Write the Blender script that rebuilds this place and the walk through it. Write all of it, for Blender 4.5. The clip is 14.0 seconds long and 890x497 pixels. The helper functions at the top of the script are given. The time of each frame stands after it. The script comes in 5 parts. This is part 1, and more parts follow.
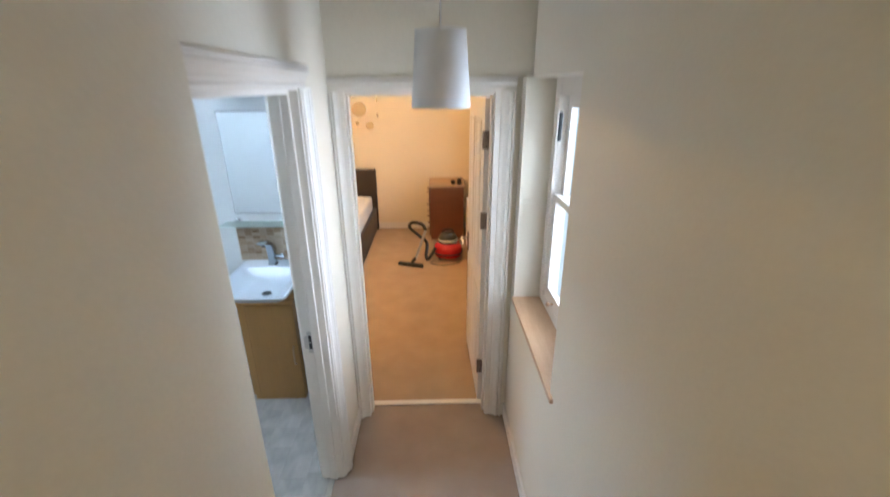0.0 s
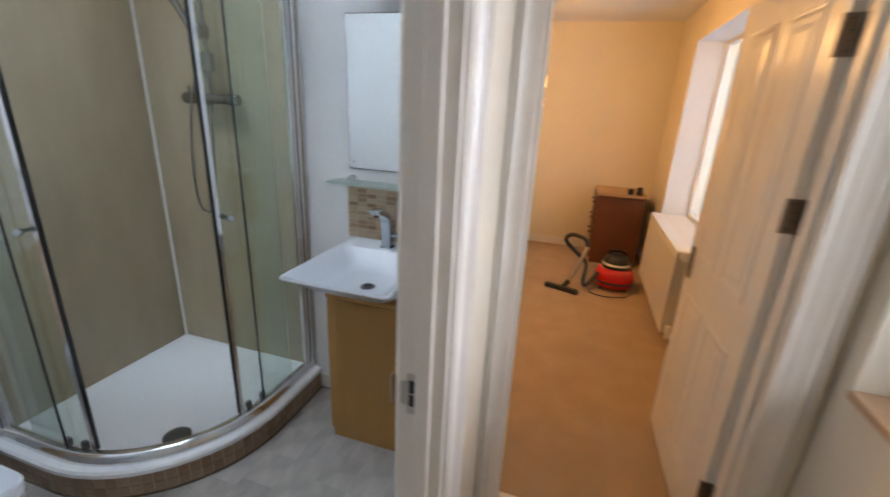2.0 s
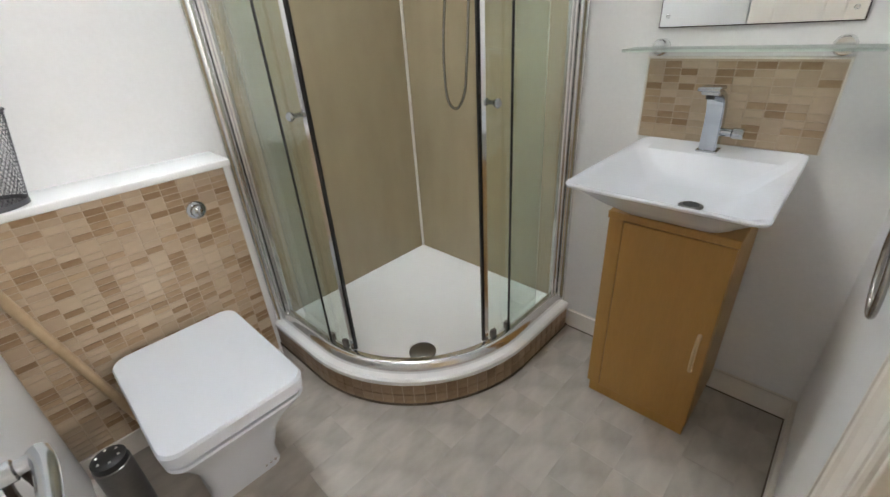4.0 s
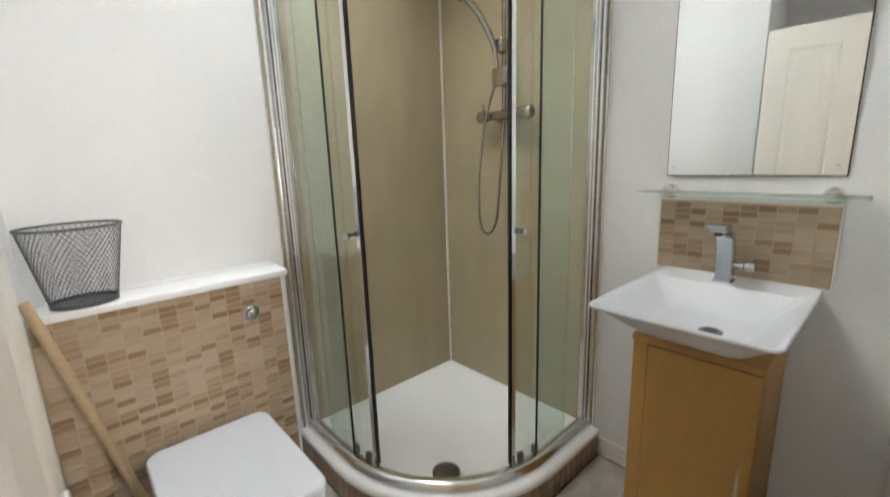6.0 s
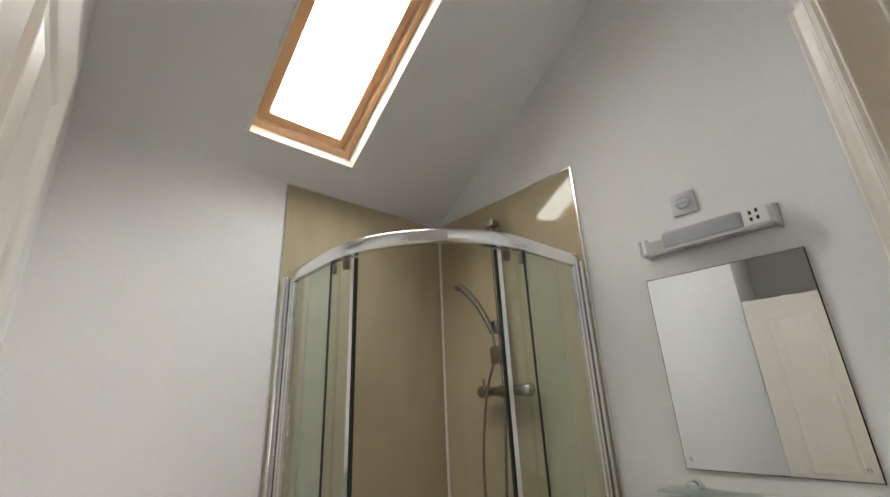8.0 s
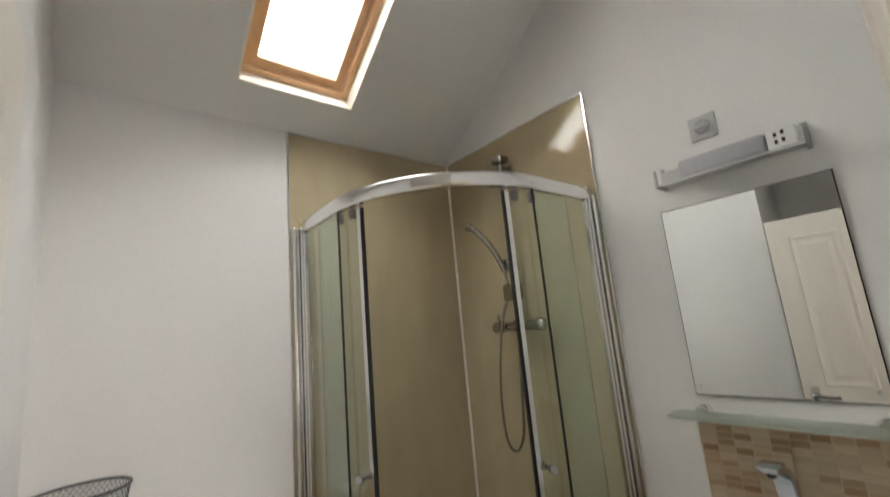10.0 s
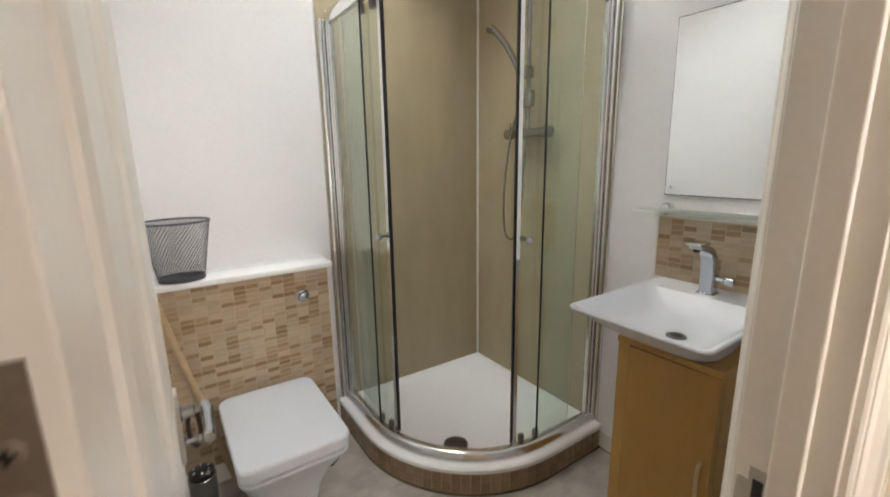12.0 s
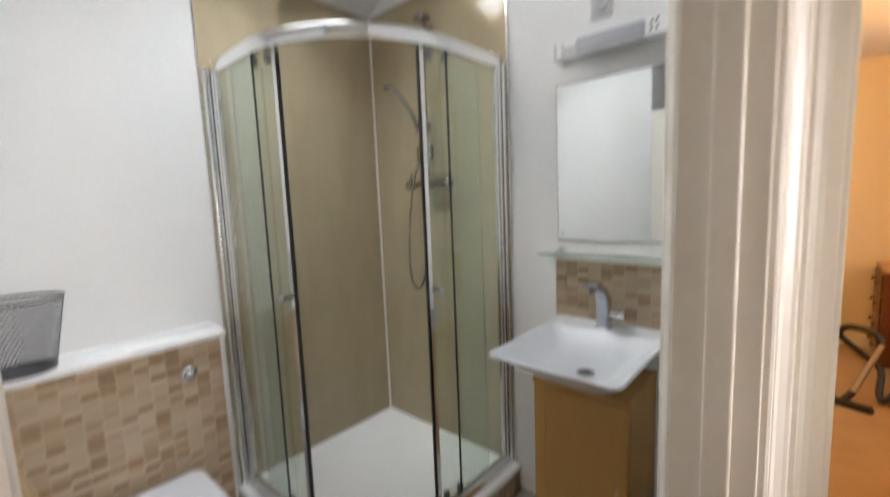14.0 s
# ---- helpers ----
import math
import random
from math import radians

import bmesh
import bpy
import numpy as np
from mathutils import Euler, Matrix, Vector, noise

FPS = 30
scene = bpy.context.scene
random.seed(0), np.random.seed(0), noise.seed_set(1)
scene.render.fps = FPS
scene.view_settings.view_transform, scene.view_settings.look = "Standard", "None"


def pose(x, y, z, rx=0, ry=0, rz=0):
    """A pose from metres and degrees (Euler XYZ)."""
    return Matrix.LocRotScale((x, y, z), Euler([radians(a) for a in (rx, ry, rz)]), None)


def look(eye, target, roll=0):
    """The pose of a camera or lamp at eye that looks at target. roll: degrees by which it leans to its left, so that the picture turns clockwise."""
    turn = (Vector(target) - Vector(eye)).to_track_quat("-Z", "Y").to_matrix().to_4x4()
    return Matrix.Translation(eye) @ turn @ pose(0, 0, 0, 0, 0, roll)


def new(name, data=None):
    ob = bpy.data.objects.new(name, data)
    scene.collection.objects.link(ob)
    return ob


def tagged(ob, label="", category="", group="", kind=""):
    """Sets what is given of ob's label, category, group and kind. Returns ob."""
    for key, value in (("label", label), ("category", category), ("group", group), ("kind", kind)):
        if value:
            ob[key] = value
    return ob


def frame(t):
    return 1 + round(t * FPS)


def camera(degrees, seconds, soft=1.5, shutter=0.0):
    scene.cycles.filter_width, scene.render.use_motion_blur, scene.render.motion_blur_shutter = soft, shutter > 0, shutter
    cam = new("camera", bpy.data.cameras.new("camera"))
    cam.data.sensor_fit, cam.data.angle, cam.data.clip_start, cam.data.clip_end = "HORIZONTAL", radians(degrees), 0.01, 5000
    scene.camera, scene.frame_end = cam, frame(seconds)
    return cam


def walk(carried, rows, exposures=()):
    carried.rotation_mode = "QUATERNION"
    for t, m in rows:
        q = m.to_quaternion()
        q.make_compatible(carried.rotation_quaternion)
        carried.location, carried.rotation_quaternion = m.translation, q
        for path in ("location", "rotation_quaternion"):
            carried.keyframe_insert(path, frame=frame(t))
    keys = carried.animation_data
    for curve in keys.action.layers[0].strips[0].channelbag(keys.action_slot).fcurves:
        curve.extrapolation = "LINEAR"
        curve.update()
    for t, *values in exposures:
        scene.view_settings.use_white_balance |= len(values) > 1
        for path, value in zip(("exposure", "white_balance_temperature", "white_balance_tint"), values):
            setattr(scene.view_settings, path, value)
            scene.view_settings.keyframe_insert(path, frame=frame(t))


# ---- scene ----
cam = camera(93.1, 14.0, 1.5, 0.5)
PATH = [
    (0, (0.057, 0.215, 2.043), (0.102, 2.08, 1.324), -0.3),
    (0.5, (0.035, 0.53, 1.926), (0.15, 2.295, 0.993), 0.3),
    (1, (0.01, 0.761, 1.813), (0.172, 2.587, 1.012), 2.6),
    (1.3, (-0.03, 0.9, 1.72), (-0.01, 2.72, 0.891), 3.7),
    (1.5, (-0.068, 0.987, 1.657), (-0.315, 2.862, 1.007), 3.6),
    (2, (-0.244, 1.167, 1.55), (-0.795, 2.983, 0.919), 2.8),
    (2.3, (-0.408, 1.252, 1.501), (-1.118, 3.008, 0.857), 2.0),
    (2.5, (-0.486, 1.29, 1.472), (-1.296, 2.989, 0.795), -0.3),
    (3, (-0.688, 1.369, 1.353), (-1.725, 2.882, 0.557), -2.3),
    (3.2, (-0.736, 1.395, 1.318), (-1.821, 2.775, 0.365), -3.9),
    (5.3, (-0.716, 1.319, 1.316), (-2.117, 2.512, 0.533), -3.9),
    (5.5, (-0.698, 1.301, 1.318), (-2.121, 2.534, 0.645), -2.9),
    (6, (-0.665, 1.293, 1.348), (-2.116, 2.607, 0.934), -1.9),
    (6.5, (-0.64, 1.293, 1.401), (-2.096, 2.659, 1.294), -1.5),
    (7, (-0.627, 1.293, 1.448), (-2.074, 2.664, 1.617), -1.5),
    (7.5, (-0.614, 1.301, 1.516), (-2.048, 2.628, 1.944), -2.0),
    (7.7, (-0.616, 1.298, 1.507), (-2.032, 2.599, 2.065), -2.1),
    (8.7, (-0.62, 1.306, 1.556), (-1.995, 2.556, 2.29), -3.2),
    (9.8, (-0.626, 1.316, 1.542), (-2.115, 2.558, 2.044), -4.9),
    (10, (-0.604, 1.335, 1.566), (-2.12, 2.585, 1.931), -5.2),
    (10.5, (-0.637, 1.302, 1.534), (-2.123, 2.639, 1.603), -4.8),
    (11, (-0.597, 1.316, 1.476), (-2.109, 2.615, 1.314), -3.9),
    (11.5, (-0.484, 1.29, 1.445), (-2.046, 2.506, 1.158), -2.3),
    (12, (-0.357, 1.269, 1.414), (-1.982, 2.36, 1.001), -0.9),
    (12.5, (-0.322, 1.266, 1.375), (-1.91, 2.321, 0.772), -0.2),
    (13, (-0.425, 1.261, 1.364), (-1.886, 2.392, 0.597), 0.8),
    (13.5, (-0.46, 1.264, 1.351), (-1.811, 2.552, 0.635), 0.7),
    (14, (-0.421, 1.235, 1.46), (-1.739, 2.721, 1.227), -2.25),
]
EXPOSURES = [(0.0, 0.6, 5200, 8), (0.5, 0.2, 5350, 11), (1.0, 0.12, 5550, 11.5), (1.5, -0.08, 5650, 11.5), (2.0, 0.05, 5900, 15), (2.5, 0.22, 6050, 14), (3.2, 0.45, 6600, 16), (5.5, 0.48, 7150, 15), (7.5, -0.12, 7400, 15.5), (10.0, -0.31, 7700, 16.5), (11.5, 0.18, 7550, 16.5), (12.5, 0.28, 7250, 17.5), (13.5, 0.37, 7000, 16.5), (14.0, 0.22, 6950, 17)]
walk(cam, [(t, look(eye, target, roll)) for t, eye, target, roll in PATH], EXPOSURES)

# ---- world, sun and large lights ----
world = bpy.data.worlds.new("sky")
scene.world = world
world.use_nodes = True
sky = world.node_tree.nodes.new("ShaderNodeTexSky")
sky.sky_type = "NISHITA"
sky.sun_disc = False
sky.sun_elevation, sky.sun_rotation = radians(48), radians(200)
sky.dust_density, sky.air_density, sky.ozone_density = 4.0, 1.0, 1.0
world.node_tree.links.new(sky.outputs[0], world.node_tree.nodes["Background"].inputs[0])
world.node_tree.nodes["Background"].inputs[1].default_value = 0.15

sun_data = bpy.data.lights.new("sun", "SUN")
sun_data.energy, sun_data.angle, sun_data.color = 0.8, radians(14), (1.0, 0.97, 0.92)
sun = new("sun", sun_data)
sun.matrix_world = look((-6, -6, 12), (0, 0, 0))

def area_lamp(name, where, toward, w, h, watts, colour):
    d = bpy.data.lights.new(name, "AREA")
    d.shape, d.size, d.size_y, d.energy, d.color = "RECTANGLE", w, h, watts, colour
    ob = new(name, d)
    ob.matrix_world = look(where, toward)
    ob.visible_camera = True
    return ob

# slope of the bathroom ceiling: u runs up the slope, v is y, w points out through the roof
PITCH = math.atan(0.67)
CU, SU = math.cos(PITCH), math.sin(PITCH)
WX, NY, EX = -2.46, 2.94, -0.60
EAVES = 2.535

def slope(u, v, w):
    return Vector((WX + u * CU - w * SU, v, EAVES + u * SU + w * CU))

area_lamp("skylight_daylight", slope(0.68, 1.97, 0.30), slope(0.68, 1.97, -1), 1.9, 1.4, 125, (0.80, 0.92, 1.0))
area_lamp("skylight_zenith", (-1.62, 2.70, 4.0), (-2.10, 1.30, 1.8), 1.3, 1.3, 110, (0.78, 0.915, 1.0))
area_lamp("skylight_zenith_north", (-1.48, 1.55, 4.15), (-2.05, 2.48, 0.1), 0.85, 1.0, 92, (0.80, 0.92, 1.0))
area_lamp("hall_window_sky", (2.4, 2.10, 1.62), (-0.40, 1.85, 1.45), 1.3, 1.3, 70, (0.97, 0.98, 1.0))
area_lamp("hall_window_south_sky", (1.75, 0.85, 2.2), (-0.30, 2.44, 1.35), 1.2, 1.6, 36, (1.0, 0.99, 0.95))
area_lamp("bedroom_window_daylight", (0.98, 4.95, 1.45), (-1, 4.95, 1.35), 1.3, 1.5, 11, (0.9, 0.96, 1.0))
# Unseen bulb, added out of view to warm and brighten the near hall walls.
landing_data = bpy.data.lights.new("unseen_landing_bulb", "POINT")
landing_data.energy, landing_data.color, landing_data.shadow_soft_size = 5.0, (1.0, 0.82, 0.54), 0.10
landing = new("unseen_landing_bulb", landing_data)
landing.location = (0.02, -0.85, 2.12)
bulb_data = bpy.data.lights.new("bedroom_bulb", "POINT")
bulb_data.energy, bulb_data.color, bulb_data.shadow_soft_size = 50, (1.0, 0.505, 0.14), 0.06
bulb = new("bedroom_bulb", bulb_data)
bulb.location = (-0.86, 4.5, 2.06)

# ---- materials ----
def mat(name, colour, rough=0.5, metal=0.0, dark=None, scale=6.0, fine=60.0, bump=0.0, spread=0.5, stretch=(1, 1, 1), coat=0.0, random_mix=0.0):
    m = bpy.data.materials.new(name)
    m.use_nodes = True
    n, l = m.node_tree.nodes, m.node_tree.links
    b = n["Principled BSDF"]
    b.inputs["Roughness"].default_value, b.inputs["Metallic"].default_value = rough, metal
    b.inputs["Coat Weight"].default_value = coat
    b.inputs["Base Color"].default_value = (*colour, 1)
    if dark is None and not bump:
        return m
    co, mp = n.new("ShaderNodeTexCoord"), n.new("ShaderNodeMapping")
    mp.inputs["Scale"].default_value = stretch
    l.new(co.outputs["Object"], mp.inputs["Vector"])
    big, small = n.new("ShaderNodeTexNoise"), n.new("ShaderNodeTexNoise")
    for t, sc, det in ((big, scale, 3.0), (small, fine, 4.0)):
        t.inputs["Scale"].default_value, t.inputs["Detail"].default_value = sc, det
        l.new(mp.outputs[0], t.inputs["Vector"])
    if dark is not None:
        add = n.new("ShaderNodeMath")
        add.operation = "ADD"
        half = n.new("ShaderNodeMath")
        half.operation = "MULTIPLY"
        half.inputs[1].default_value = 0.5
        l.new(big.outputs[0], add.inputs[0])
        l.new(small.outputs[0], add.inputs[1])
        l.new(add.outputs[0], half.inputs[0])
        value = half
        if random_mix:
            oi, mul, add2 = n.new("ShaderNodeObjectInfo"), n.new("ShaderNodeMath"), n.new("ShaderNodeMath")
            mul.operation, add2.operation = "MULTIPLY_ADD", "ADD"
            mul.inputs[1].default_value, mul.inputs[2].default_value = random_mix, -random_mix / 2
            l.new(oi.outputs["Random"], mul.inputs[0])
            l.new(mul.outputs[0], add2.inputs[0])
            l.new(half.outputs[0], add2.inputs[1])
            value = add2
        ramp = n.new("ShaderNodeValToRGB")
        ramp.color_ramp.elements[0].position, ramp.color_ramp.elements[1].position = 0.5 - spread / 2, 0.5 + spread / 2
        ramp.color_ramp.elements[0].color, ramp.color_ramp.elements[1].color = (*dark, 1), (*colour, 1)
        l.new(value.outputs[0], ramp.inputs[0])
        l.new(ramp.outputs[0], b.inputs["Base Color"])
    if bump:
        bp = n.new("ShaderNodeBump")
        bp.inputs["Strength"].default_value, bp.inputs["Distance"].default_value = bump, 0.004
        l.new(small.outputs[0], bp.inputs["Height"])
        l.new(bp.outputs[0], b.inputs["Normal"])
    return m

def glass_mat(name, colour, rough=0.0):
    m = bpy.data.materials.new(name)
    m.use_nodes = True
    b = m.node_tree.nodes["Principled BSDF"]
    b.inputs["Base Color"].default_value = (*colour, 1)
    b.inputs["Roughness"].default_value, b.inputs["Transmission Weight"].default_value, b.inputs["IOR"].default_value = rough, 1.0, 1.45
    return m

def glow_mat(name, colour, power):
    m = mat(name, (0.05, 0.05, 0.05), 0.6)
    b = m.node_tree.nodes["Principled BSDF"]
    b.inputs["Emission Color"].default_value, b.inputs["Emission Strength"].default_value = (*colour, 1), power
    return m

M_WHITE = mat("white_wall_paint", (0.80, 0.795, 0.785), 0.6, dark=(0.74, 0.735, 0.725), scale=2.5, fine=90, bump=0.05)
M_CREAM = mat("cream_wall_paint", (0.80, 0.745, 0.63), 0.62, dark=(0.73, 0.675, 0.56), scale=2.0, fine=90, bump=0.06)
M_BEDWALL = mat("magnolia_wall_paint", (0.80, 0.70, 0.52), 0.6, dark=(0.74, 0.64, 0.47), scale=2.0, fine=80, bump=0.05)
M_CEIL = mat("ceiling_paint", (0.80, 0.79, 0.77), 0.7, dark=(0.75, 0.74, 0.72), scale=2.0, fine=90, bump=0.04)
M_GLOSS = mat("white_gloss_woodwork", (0.80, 0.76, 0.70), 0.32, dark=(0.74, 0.69, 0.62), scale=5, fine=70, bump=0.03)
M_DOORP = mat("cream_gloss_door_paint", (0.80, 0.77, 0.71), 0.28, dark=(0.75, 0.71, 0.64), scale=4, fine=120, bump=0.05, stretch=(1, 1, 0.15))
M_CARPET = mat("brown_grey_carpet", (0.42, 0.325, 0.255), 0.95, dark=(0.29, 0.22, 0.17), scale=5, fine=260, bump=0.9)
# Lighter and warmer than the hall carpet: lamp light put into the colour.
M_BEDCARPET = mat("lamp_warmed_brown_carpet", (0.48, 0.35, 0.215), 0.95, dark=(0.35, 0.245, 0.145), scale=5, fine=260, bump=0.9)
M_PLANK = mat("grey_vinyl_plank", (0.54, 0.495, 0.44), 0.45, dark=(0.33, 0.295, 0.255), scale=7, fine=18, bump=0.03, spread=0.42, stretch=(1, 0.55, 1), random_mix=0.11)
M_JOINT = mat("grey_vinyl_joint", (0.41, 0.375, 0.33), 0.6)
M_PANEL = mat("taupe_shower_panel", (0.49, 0.405, 0.27), 0.08, dark=(0.37, 0.302, 0.196), scale=2.4, fine=7, bump=0.0, spread=0.6, stretch=(1.2, 1.2, 0.42))
M_CHROME = mat("chrome", (0.80, 0.80, 0.80), 0.14, 1.0)
M_SATIN = mat("satin_steel", (0.60, 0.57, 0.53), 0.35, 1.0, dark=(0.5, 0.47, 0.43), scale=12, fine=150)
M_BRONZE = mat("dull_brass_hinge_plate", (0.33, 0.28, 0.235), 0.42, 1.0, dark=(0.22, 0.185, 0.15), scale=20, fine=120)
M_DIRT = mat("grubby_sealant", (0.16, 0.12, 0.085), 0.7, dark=(0.07, 0.05, 0.035), scale=15, fine=80)
M_BLACK = mat("black_rubber", (0.012, 0.012, 0.012), 0.42)
M_DARKWIRE = mat("dark_grey_wire", (0.12, 0.12, 0.13), 0.4, 0.6)
M_CERAMIC = mat("white_ceramic", (0.70, 0.72, 0.76), 0.26, coat=0.15)
M_ACRYL = mat("white_acrylic", (0.88, 0.88, 0.87), 0.2)
M_OAK = mat("honey_oak_veneer", (0.46, 0.25, 0.068), 0.4, dark=(0.37, 0.19, 0.048), scale=4, fine=40, bump=0.03, stretch=(5, 5, 0.5), spread=0.6)
M_PINE = mat("varnished_pine", (0.66, 0.40, 0.22), 0.35, dark=(0.56, 0.31, 0.15), scale=5, fine=40, bump=0.03, stretch=(1, 6, 6), spread=0.6)
M_SILLWOOD = mat("worn_pine_sill", (0.64, 0.45, 0.29), 0.42, dark=(0.49, 0.31, 0.17), scale=5, fine=40, bump=0.04, stretch=(8, 1, 8), spread=0.6)
M_STICK = mat("pale_wood_handle", (0.54, 0.39, 0.24), 0.55, dark=(0.42, 0.29, 0.165), scale=10, fine=60, bump=0.05)
M_TILE = mat("beige_mosaic_tile", (0.47, 0.335, 0.21), 0.3, dark=(0.29, 0.18, 0.093), scale=9, fine=40, bump=0.03, spread=0.6, random_mix=0.8)
M_TILELIGHT = mat("pale_beige_tile", (0.56, 0.435, 0.31), 0.3, dark=(0.46, 0.345, 0.235), scale=9, fine=40, bump=0.03, spread=0.6, random_mix=0.7)
M_FITTING = mat("dulled_chrome", (0.38, 0.36, 0.33), 0.26, 1.0)
M_DARKSTEEL = mat("dull_dark_steel", (0.24, 0.23, 0.22), 0.32, 1.0, dark=(0.18, 0.17, 0.16), scale=12, fine=120)
M_ALU = mat("brushed_aluminium", (0.80, 0.79, 0.77), 0.34, 1.0, dark=(0.74, 0.73, 0.71), scale=12, fine=180)
M_TAP = mat("dark_chrome", (0.52, 0.54, 0.57), 0.16, 1.0)
M_GROUT = mat("pale_grout", (0.58, 0.465, 0.34), 0.8, dark=(0.50, 0.39, 0.28), scale=20, fine=120, bump=0.1)
M_PTILE = mat("brown_plinth_tile", (0.40, 0.28, 0.18), 0.35, dark=(0.27, 0.17, 0.10), scale=12, fine=60, bump=0.03, spread=0.5, random_mix=0.4)
M_GLASS = glass_mat("greenish_shower_glass", (0.87, 0.945, 0.90))
M_PANE = glass_mat("window_glass", (0.97, 0.99, 0.98))
M_SHELF = glass_mat("frosted_green_glass", (0.80, 0.93, 0.86), 0.35)
M_MIRROR = mat("mirror", (0.95, 0.975, 0.97), 0.015, 1.0)
M_SHADE = mat("white_fabric_shade", (0.74, 0.74, 0.74), 0.85, dark=(0.68, 0.68, 0.68), scale=20, fine=300, bump=0.15)
M_TUBE = mat("grey_plastic_diffuser", (0.42, 0.42, 0.45), 0.35, dark=(0.37, 0.37, 0.40), scale=6, fine=60)
M_PLASTIC = mat("white_plastic", (0.78, 0.78, 0.77), 0.35)
M_GREYPL = mat("grey_plastic", (0.50, 0.50, 0.50), 0.4)
M_STICKER = mat("worn_mirror_sticker", (0.74, 0.68, 0.58), 0.14, 0.85, dark=(0.62, 0.56, 0.46), scale=8, fine=60)
M_RED = mat("red_plastic", (0.62, 0.012, 0.010), 0.22, coat=0.4)
M_DKWOOD = mat("red_brown_wood", (0.16, 0.055, 0.022), 0.35, dark=(0.10, 0.033, 0.013), scale=4, fine=40, stretch=(1, 6, 6), spread=0.6)
M_TOPWOOD = mat("lighter_wood_top", (0.46, 0.29, 0.13), 0.4, dark=(0.32, 0.18, 0.075), scale=4, fine=40, stretch=(1, 6, 6), spread=0.6)
M_LEATHER = mat("dark_brown_faux_leather", (0.030, 0.018, 0.013), 0.4, dark=(0.02, 0.012, 0.009), scale=10, fine=200, bump=0.2)
M_CLOTH = mat("white_mattress_cloth", (0.78, 0.76, 0.72), 0.9, dark=(0.70, 0.68, 0.64), scale=8, fine=250, bump=0.3)
M_RADI = mat("white_radiator_enamel", (0.80, 0.77, 0.72), 0.3)
M_GROUND = mat("grey_paving", (0.30, 0.30, 0.29), 0.9, dark=(0.22, 0.22, 0.21), scale=2, fine=30, bump=0.2)
# Backdrop renders glow by themselves; daylight and shade are put into their colours.
M_BACKWALL = glow_mat("pale_yellow_glowing_render", (0.80, 0.79, 0.58), 0.55)
M_BACKWHITE = glow_mat("white_glowing_render", (0.86, 0.94, 0.98), 0.66)
M_BACKGREY = glow_mat("grey_glowing_render", (0.66, 0.70, 0.68), 0.45)
M_LITSHADE = glow_mat("lit_fabric_shade", (1.0, 0.60, 0.09), 1.25)
M_BULB = glow_mat("warm_bulb_glow", (1.0, 0.66, 0.28), 14.0)

# ---- mesh helpers ----
def box(bm, x0, x1, y0, y1, z0, z1, bevel=0.0, seg=2):
    made = bmesh.ops.create_cube(bm, size=1.0, matrix=Matrix.Translation(((x0 + x1) / 2, (y0 + y1) / 2, (z0 + z1) / 2)) @ Matrix.Diagonal((abs(x1 - x0), abs(y1 - y0), abs(z1 - z0), 1)))
    if bevel:
        edges = {e for v in made["verts"] for e in v.link_edges}
        bmesh.ops.bevel(bm, geom=list(edges), offset=bevel, segments=seg, profile=0.5, affect="EDGES")
    return bm

def boxes(*rows, bevel=0.0):
    bm = bmesh.new()
    for r in rows:
        box(bm, *r, bevel=bevel)
    return bm

def one(x0, x1, y0, y1, z0, z1, bevel=0.0, seg=2):
    return box(bmesh.new(), x0, x1, y0, y1, z0, z1, bevel, seg)

def hull8(bm, corners):
    """A hexahedron from its four bottom and four top corners, both the same way round."""
    v = [bm.verts.new(c) for c in corners]
    for q in ((3, 2, 1, 0), (4, 5, 6, 7), (0, 1, 5, 4), (1, 2, 6, 5), (2, 3, 7, 6), (3, 0, 4, 7)):
        bm.faces.new([v[i] for i in q])
    bmesh.ops.recalc_face_normals(bm, faces=bm.faces)
    return bm

def slope_box(bm, u0, u1, v0, v1, w0, w1):
    return hull8(bm, [slope(u0, v0, w0), slope(u1, v0, w0), slope(u1, v1, w0), slope(u0, v1, w0), slope(u0, v0, w1), slope(u1, v0, w1), slope(u1, v1, w1), slope(u0, v1, w1)])

def lathe(rings, centre=(0, 0, 0), turn=None, seg=24, caps=True):
    bm = bmesh.new()
    loops = []
    for r, z in rings:
        loops.append([bm.verts.new((r * math.cos(2 * math.pi * i / seg), r * math.sin(2 * math.pi * i / seg), z)) for i in range(seg)])
    for a, b in zip(loops, loops[1:]):
        for i in range(seg):
            bm.faces.new((a[i], a[(i + 1) % seg], b[(i + 1) % seg], b[i]))
    if caps:
        bm.faces.new(loops[0][::-1])
        bm.faces.new(loops[-1])
    bmesh.ops.recalc_face_normals(bm, faces=bm.faces)
    m = Matrix.Translation(centre) @ (turn or Matrix())
    bmesh.ops.transform(bm, matrix=m, verts=bm.verts)
    return bm

ALONG_Y = Matrix.Rotation(radians(90), 4, "X")
ALONG_X = Matrix.Rotation(radians(90), 4, "Y")

